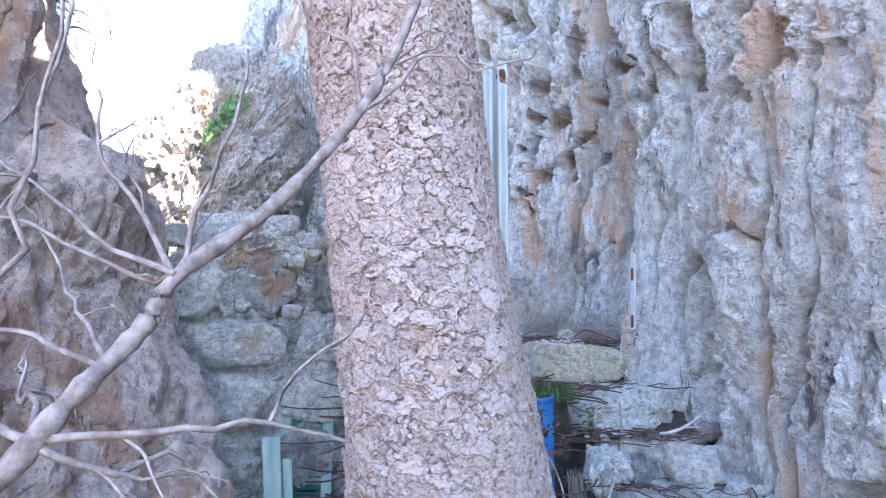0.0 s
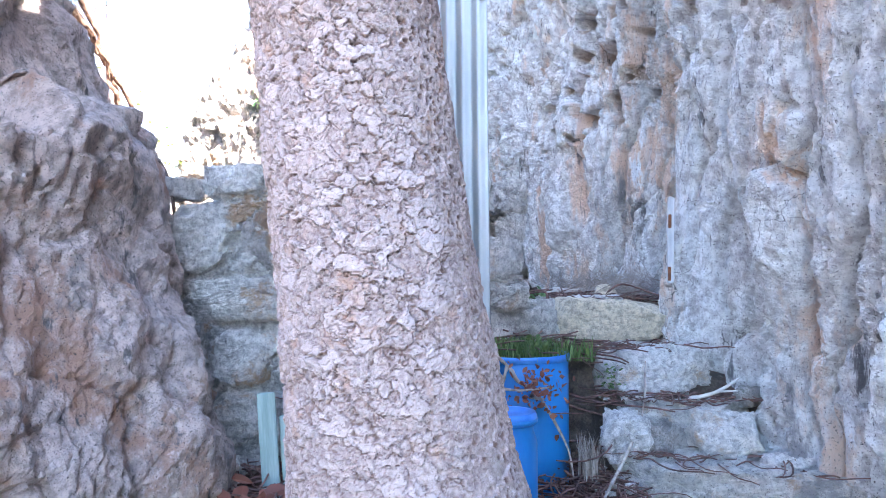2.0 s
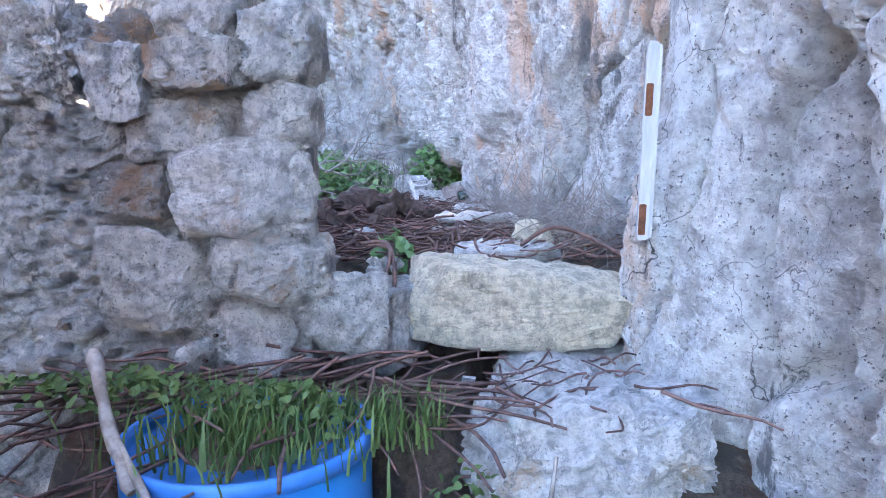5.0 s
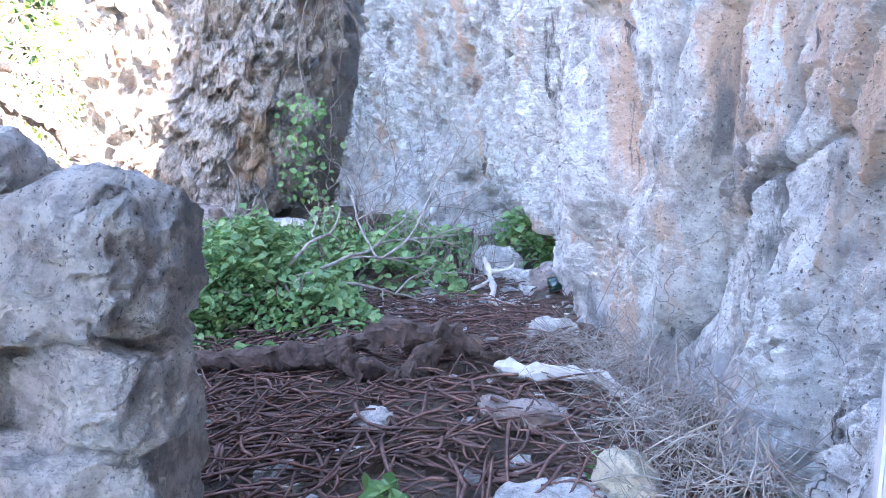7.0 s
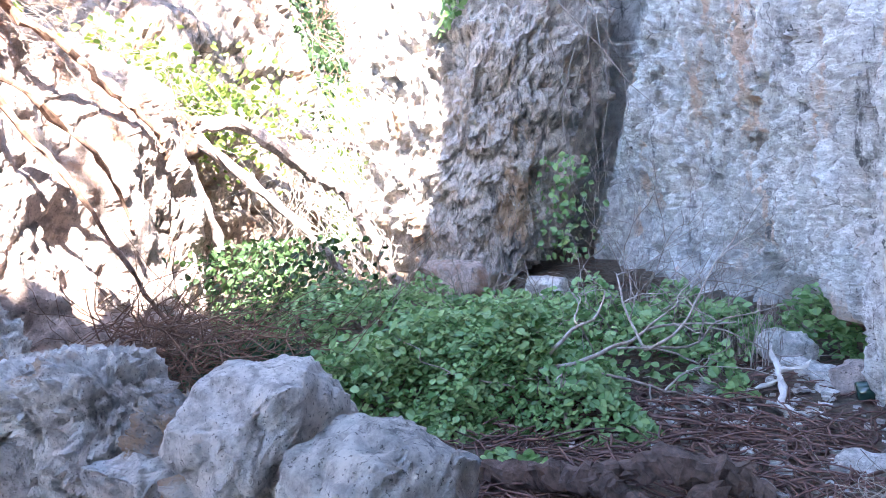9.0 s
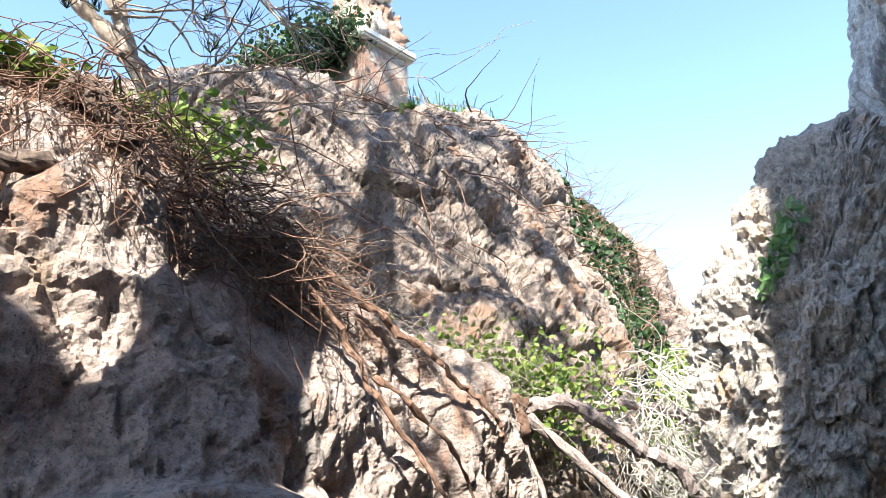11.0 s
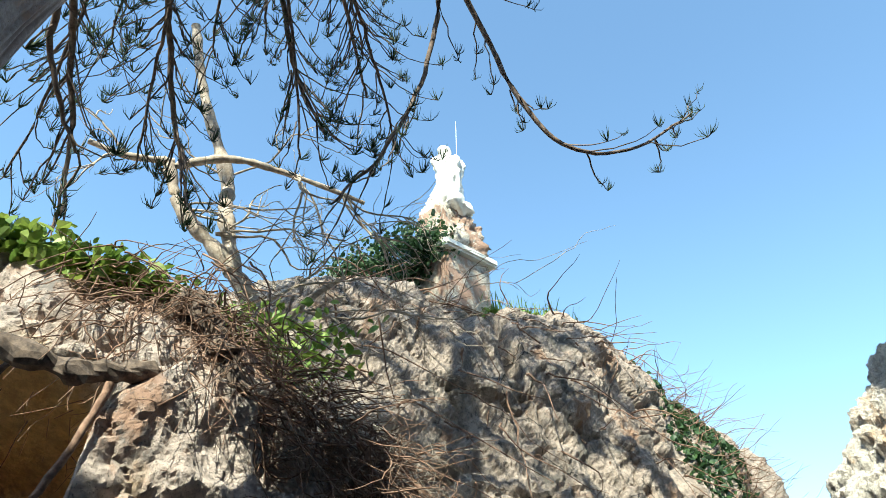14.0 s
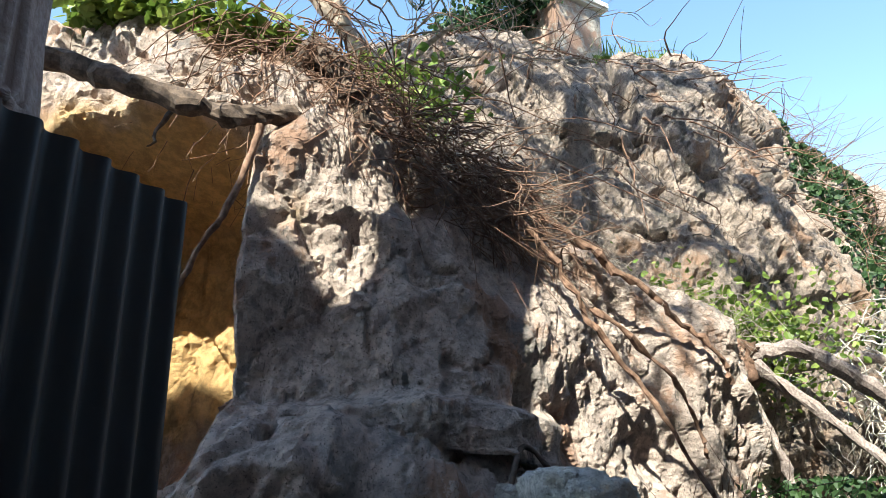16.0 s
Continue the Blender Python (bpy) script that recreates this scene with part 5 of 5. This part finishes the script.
bush("ivy", "yellow-green bush below the great boulder", M_LEAF_YELLOW, 2600, lambda r: (-4.9 + r.normal(0, 0.3), 7.0 + r.normal(0, 0.7), 3.2 + r.normal(0, 0.28)), 1023, (0.03, 0.07), 0.5)
bush("ivy", "sunlit yellow-green shrub in the gap beside the boulder", M_LEAF_YELLOW, 2600, lambda r: (-5.6 + r.normal(0, 0.22), 10.1 + r.normal(0, 0.22), 1.8 + 2.0 * r.random() ** 1.5), 1024, (0.03, 0.06), 0.3)
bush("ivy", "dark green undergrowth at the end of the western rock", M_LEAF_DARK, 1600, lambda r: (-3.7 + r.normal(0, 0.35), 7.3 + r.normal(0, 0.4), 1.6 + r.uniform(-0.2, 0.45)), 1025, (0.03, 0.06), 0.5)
bush("fern", "green fern tuft in the leaning boulder's cleft", M_LEAF, 130, lambda r: (lambda k: (-3.3 + 0.5 * k + r.normal(0, 0.07), 9.16 + r.normal(0, 0.05), 3.95 + 0.7 * k + r.normal(0, 0.08)))(r.random()), 1026, (0.03, 0.07), 0.3, "stuff", "fern", 2.0)
bush("ivy", "dark leaves growing up the mouth of the cleft", M_LEAF, 200, lambda r: (-2.2 + r.normal(0, 0.13), 9.5 + r.normal(0, 0.1), 1.75 + 0.95 * r.random()), 1027, (0.03, 0.06), 0.3)
tangle("vines", "thin dry vines hanging in the cleft beside the boulder", 12, lambda r: (-2.1 + r.normal(0, 0.12), 9.6 + r.normal(0, 0.1), r.uniform(3.8, 5.6)), 1028, (1.2, 2.6), (0.004, 0.01), M_TWIG, -5.0)
grass("grass", "green grass on the great boulder's crown", 700, on_surface(UPPER, 195, 228, 0.35, 0.72), 1031, (0.15, 0.5), 0.012, M_GRASS, 0.6)
tangle("dead_branches", "dead brown branches draped over the great boulder", 160, on_surface(UPPER, 90, 190, 0.15, 0.65), 1032, (0.5, 1.6), (0.006, 0.02), M_ROOT, -0.3)
tangle("dead_branches", "dark shrub stems in the boulder's far hollow", 260, on_surface(UPPER, 60, 190, 0.64, 0.8, 0.05), 1033, (0.4, 1.2), (0.004, 0.012), M_ROOT, 0.3)
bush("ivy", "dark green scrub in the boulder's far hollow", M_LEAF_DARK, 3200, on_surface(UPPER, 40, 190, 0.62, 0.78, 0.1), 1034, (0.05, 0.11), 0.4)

bush("ivy", "bright yellow-green weeds on the great boulder's crown", M_LEAF_YELLOW, 700, on_surface(UPPER, 196, 226, 0.36, 0.56, 0.08), 1035, (0.05, 0.11), 0.5)
bush("ivy", "low green scrub along the great boulder's ridge", M_LEAF, 700, on_surface(UPPER, 190, 220, 0.56, 0.9, 0.1), 1036, (0.05, 0.11), 0.5)


# ---- bare tree on the crest ----
M_GREYBARK = plain("pale_tree_bark", (0.24, 0.18, 0.14), (0.48, 0.40, 0.33), 20.0, 0.85, (1, 1, 1), 0.004)
tree = branch_thing("bare_tree", "leafless crooked tree rooted on the rock's crest", "tree", [
    ([(-4.1, 4.0, 4.6), (-4.2, 3.84, 5.46), (-4.2, 3.5, 5.95), (-4.15, 3.05, 6.4), (-4.1, 2.85, 6.85)], 0.10, 0.05, 40), ([(-4.2, 3.6, 5.8), (-4.3, 3.42, 6.5), (-4.35, 3.35, 7.0), (-4.3, 2.95, 8.0), (-4.2, 2.7, 8.9)], 0.08, 0.05, 40),
    ([(-4.1, 2.9, 6.8), (-4.1, 3.4, 7.0), (-4.15, 4.0, 6.98), (-4.1, 4.7, 6.75)], 0.045, 0.02, 30), ([(-4.1, 2.9, 6.85), (-4.0, 2.5, 6.75), (-3.95, 2.2, 6.8)], 0.04, 0.025, 16), ([(-4.3, 4.0, 5.0), (-4.35, 4.2, 5.6), (-4.3, 4.6, 6.0)], 0.05, 0.02, 20)], M_GREYBARK, 8, 1041, 0.03, "limb")
r_tree = np.random.default_rng(1042)
for base, tips in (((-4.15, 4.0, 6.98), [(-4.0, 4.9, 6.2), (-4.2, 4.6, 5.8), (-4.0, 4.3, 6.0)]), ((-4.1, 4.5, 6.8), [(-4.0, 5.2, 6.6), (-4.1, 5.0, 6.0), (-4.2, 5.4, 6.1)]), ((-4.2, 3.4, 6.2), [(-4.0, 4.4, 5.9), (-4.1, 3.9, 6.8), (-4.3, 4.5, 6.3)]), ((-4.35, 4.2, 5.6), [(-4.1, 4.9, 5.6), (-4.2, 5.0, 5.2), (-4.3, 5.4, 5.6)]), ((-4.0, 2.5, 6.75), [(-3.8, 2.2, 6.1), (-3.9, 2.0, 7.2)]), ((-4.35, 3.35, 7.0), [(-4.2, 4.2, 7.6), (-4.2, 2.5, 7.5)]), ((-4.15, 3.05, 6.4), [(-4.0, 3.9, 5.7), (-4.2, 3.8, 6.3), (-4.1, 4.2, 6.6)]), ((-4.2, 3.84, 5.46), [(-4.1, 4.8, 5.9), (-4.2, 4.4, 5.3), (-4.0, 4.6, 6.4)])):
    for tip in tips:
        tw = twigs(base, [tip], 0.016, r_tree, 3, 2)
        v, f = tubes([a for a, _ in tw], [b for _, b in tw], 4)
        mesh_object("twig", v, f, M_GREYBARK, tree)

# ---- crown of the pine ----
M_NEEDLE = leaf_material("pine_needles", (0.012, 0.035, 0.015), (0.05, 0.09, 0.03), 0.6)
M_BRANCH = plain("pine_branch", (0.07, 0.045, 0.035), (0.20, 0.14, 0.11), 20.0, 0.9, (1, 1, 1), 0.003)
r_pine = np.random.default_rng(1051)


def tufts(places, r, spikes=10, size=0.11, fat=0.0034):
    """Upturned brushes of needle-clad shoots at the places."""
    paths, radii = [], []
    for p in places:
        axis = np.array([r.normal(0, 0.35), r.normal(0, 0.35), 1.0])
        for _ in range(spikes):
            d = axis + r.normal(0, 0.5, 3) * (1, 1, 0.3)
            d /= np.linalg.norm(d)
            L = size * r.uniform(0.7, 1.3)
            side = np.array([d[0], d[1], 0.0])
            paths.append(np.array([p, p + d * L * 0.5 + side * 0.3 * L, p + d * L + side * 0.15 * L + (0, 0, 0.2 * L)]))
            radii.append((fat, fat * 1.1, fat * 0.25))
    return tubes(paths, radii, 3)


def pine_limb(pts, thick, side_n, side_len, hang, tuft_per, size=0.10, spikes=9, fat=0.0034):
    p = bend(pts, 40, r_pine, 0.008)
    v, f = tubes([p], [np.linspace(thick, thick * 0.25, 40)], 7)
    limb = mesh_object("limb", v, f, M_BRANCH, pine)
    paths, radii, ends = [], [], []
    for k in range(side_n):
        i = int(r_pine.uniform(8, 39))
        t = p[min(i + 1, 39)] - p[i - 1]
        t = t / np.linalg.norm(t)
        s = np.cross(t, (0, 0, 1)) * (1 if k % 2 else -1)
        d = t * 0.7 + s * r_pine.uniform(0.4, 1.0) + np.array([0, 0, r_pine.normal(-hang, 0.25)])
        L = side_len * r_pine.uniform(0.5, 1.2)
        q = bend([p[i], p[i] + d * L * 0.5 + (0, 0, -0.06 * L), p[i] + d * L + (0, 0, 0.12 * L)], 9, r_pine, 0.012)
        paths.append(q)
        radii.append(np.linspace(thick * 0.22, 0.004, 9))
        for _ in range(tuft_per):
            ends.append(q[int(r_pine.uniform(4, 8.99))])
        ends.append(q[-1])
    ends.append(p[-1])
    v, f = tubes(paths, radii, 4)
    tagged(mesh_object("shoot_growth", v, f, M_BRANCH, limb), kind="stuff")
    v, f = tufts(ends, r_pine, spikes, size, fat)
    tagged(mesh_object("needle_foliage", v, f, M_NEEDLE, limb), kind="stuff")


def on_trunk(z):
    return tuple(float(c) for c in trunk_axis(np.array(z)))


pine_limb([on_trunk(8.6), (-1.8, 4.2, 8.9), (-2.7, 5.05, 8.5), (-3.0, 5.0, 7.5), (-3.0, 4.62, 6.4), (-3.05, 4.3, 5.85)], 0.04, 20, 0.75, 0.2, 1)
pine_limb([on_trunk(8.9), (-1.8, 4.4, 9.0), (-2.8, 5.4, 8.5), (-3.0, 6.0, 7.4), (-3.0, 6.5, 6.95), (-3.0, 7.2, 7.2), (-3.0, 7.94, 7.83)], 0.04, 20, 0.75, 0.2, 1)
pine_limb([on_trunk(8.0), (-1.8, 3.2, 8.2), (-2.7, 3.6, 7.9), (-3.2, 3.9, 7.3), (-3.4, 4.2, 6.9)], 0.045, 26, 0.8, 0.15, 1)
pine_limb([on_trunk(7.4), (-1.9, 2.8, 7.7), (-2.8, 2.8, 7.3), (-3.3, 3.0, 6.5), (-3.4, 3.2, 6.0)], 0.045, 26, 0.8, 0.15, 1)
pine_limb([on_trunk(7.0), (-1.9, 2.3, 7.2), (-2.8, 2.2, 6.9), (-3.3, 2.3, 6.2), (-3.4, 2.4, 5.6)], 0.045, 26, 0.8, 0.15, 1)
pine_limb([on_trunk(7.8), (-2.0, 3.6, 8.4), (-3.0, 4.2, 8.4), (-3.8, 4.6, 7.9)], 0.045, 26, 0.8, 0.15, 1)
pine_limb([on_trunk(6.6), (-1.4, 2.6, 6.4), (-2.0, 2.5, 5.9), (-2.4, 2.7, 5.4)], 0.04, 8, 0.3, 0.2, 2, 0.12)
for k in range(9):
    z = 6.9 + 0.25 * k
    b, tip = np.array(on_trunk(z)), np.array([-3.0 - 0.15 * (k % 4), 1.5 + 0.42 * ((k * 4) % 9), 5.9 + 0.28 * ((k * 5) % 7)])
    pine_limb([tuple(b), tuple(b + (tip - b) * 0.4 + (0, 0, 0.7)), tuple(b + (tip - b) * 0.75 + (0, 0, 0.5)), tuple(tip)], 0.03, 26, 0.7, 0.12, 1, 0.1)
for k in range(38):
    z = 8.5 + 0.19 * k
    a = k * 2.4
    L = 3.3 * (1 - (z - 8.5) / 12)
    b = np.array(on_trunk(z))
    d = np.array([math.cos(a), math.sin(a), 0])
    if z < 10.5 and d[0] < -0.3 or k % 4 == 1:
        continue
    pine_limb([tuple(b), tuple(b + d * L * 0.4 + (0, 0, 0.15)), tuple(b + d * L * 0.75), tuple(b + d * L + (0, 0, -0.2))], 0.04, 20, 0.7, 0.1, 2, 0.2, 5, 0.012)

# ---- statue on the summit ----
M_STATUE = plain("white_plaster", (0.62, 0.60, 0.56), (0.82, 0.80, 0.76), 6.0, 0.8, (1, 1, 1), 0.01)
M_BRICKY = limestone("stained_plinth", (0.52, 0.46, 0.40), (0.38, 0.24, 0.18), (0.40, 0.36, 0.31), 0.46, 0.6, 1.0, 1.2, 0.01)


def build_statue():
    prof = [(0.42, 0.0), (0.40, 0.12), (0.34, 0.3), (0.30, 0.55), (0.33, 0.8), (0.36, 1.0), (0.40, 1.15), (0.36, 1.28), (0.20, 1.36), (0.13, 1.42), (0.16, 1.52), (0.16, 1.62), (0.08, 1.70)]
    pr = np.array(prof)
    nu, nv = 72, 120
    rz = catmull(pr, np.linspace(0, len(pr) - 1, nv))
    a = np.linspace(0, 2 * math.pi, nu, endpoint=False)[:, None]
    fold = 1 + 0.14 * np.sin(9 * a + 3 * rz[None, :, 1]) * (rz[None, :, 1] < 1.3) + 0.07 * np.sin(15 * a - 4 * rz[None, :, 1]) * (rz[None, :, 1] < 1.3)
    P = np.stack([rz[None, :, 0] * fold * np.cos(a) * 0.8, rz[None, :, 0] * fold * np.sin(a) + 0.10 * np.sin(rz[None, :, 1] * 2.2), rz[None, :, 1] * np.ones_like(a)], -1).reshape(-1, 3)
    P += 0.05 * np.stack([fbm(P * 4, 3, 1), fbm(P * 4, 3, 2), 0 * P[:, 0]], -1) * (P[:, 2:3] > 0.05)
    return P, grid_faces(nu, nv, True)


STATUE_AT = (-8.3, 6.85, 8.15)
v, f = build_statue()
ob = mesh_object("statue", v * 0.92, f, M_STATUE)
ob.matrix_basis = pose(-8.3, 6.8, 10.4) @ Matrix.Diagonal((0.8, 0.78, 0.92, 1))
tagged(ob, "white draped plaster statue on a stained plinth", "statue")
plinth = thing("plinth", "weathered stone plinth with flaking reddish plaster", "plinth", STATUE_AT, (0, 0, 25))
part("die", box_bm((1.0, 1.0, 1.0), 0.03, (0, 0, 0.3)), M_BRICKY, plinth)
part("cornice", box_bm((1.22, 1.22, 0.16), 0.04, (0, 0, 0.88)), M_STATUE, plinth)
v, f = lump((0, 0, 1.45), (0.5, 0.5, 0.62), 48, 30, 1061, (0, 0), 0.6, 0.12, 2.0)
mesh_object("rubble_base", v, f, M_BRICKY, plinth)
v, f = lump((0, 0, 2.05), (0.42, 0.42, 0.26), 40, 24, 1062, (0, 0), 0.6, 0.08, 2.5)
mesh_object("statue_base", v, f, M_STATUE, plinth)
branch_thing("lightning_rod", "thin metal rod rising beside the statue", "rod", [([(-8.3, 7.02, 10.2), (-8.3, 7.03, 11.6), (-8.3, 7.03, 12.6)], 0.014, 0.006, 8)], M_TIN, 6, 1063, 0.0, "rod")
BUSH_LOBES = [(-8.0 - 0.3 * math.sin(k * 2.1), 5.0 + 0.13 * k, 8.25 + 0.075 * k + 0.22 * math.sin(k * 1.7)) for k in range(13)]
bush("bush", "dark green bush growing against the plinth", M_LEAF_DARK, 3600, lambda r: (lambda c: (c[0] + r.normal(0, 0.14), c[1] + r.normal(0, 0.17), c[2] + r.normal(0, 0.16)))(BUSH_LOBES[r.integers(0, len(BUSH_LOBES))]), 1064, (0.04, 0.09), 0.4, "stuff", "bush")

# ---- small things ----
M_GLASS = plain("dark_green_glass", (0.01, 0.03, 0.025), (0.02, 0.05, 0.04), 5.0, 0.12, (1, 1, 1), 0.0)
bottle = thing("bottle", "dark green glass jar lying at the cliff's foot", "bottle", (0.36, 8.03, 1.35), (0, 80, 20))
part("body", lathe([(0.045, 0.0), (0.05, 0.01), (0.05, 0.12), (0.03, 0.15), (0.025, 0.17)], 24), M_GLASS, bottle, shade=True)
part("cap", lathe([(0.028, 0.165), (0.028, 0.19), (0.0, 0.192)], 24), M_LOG, bottle)
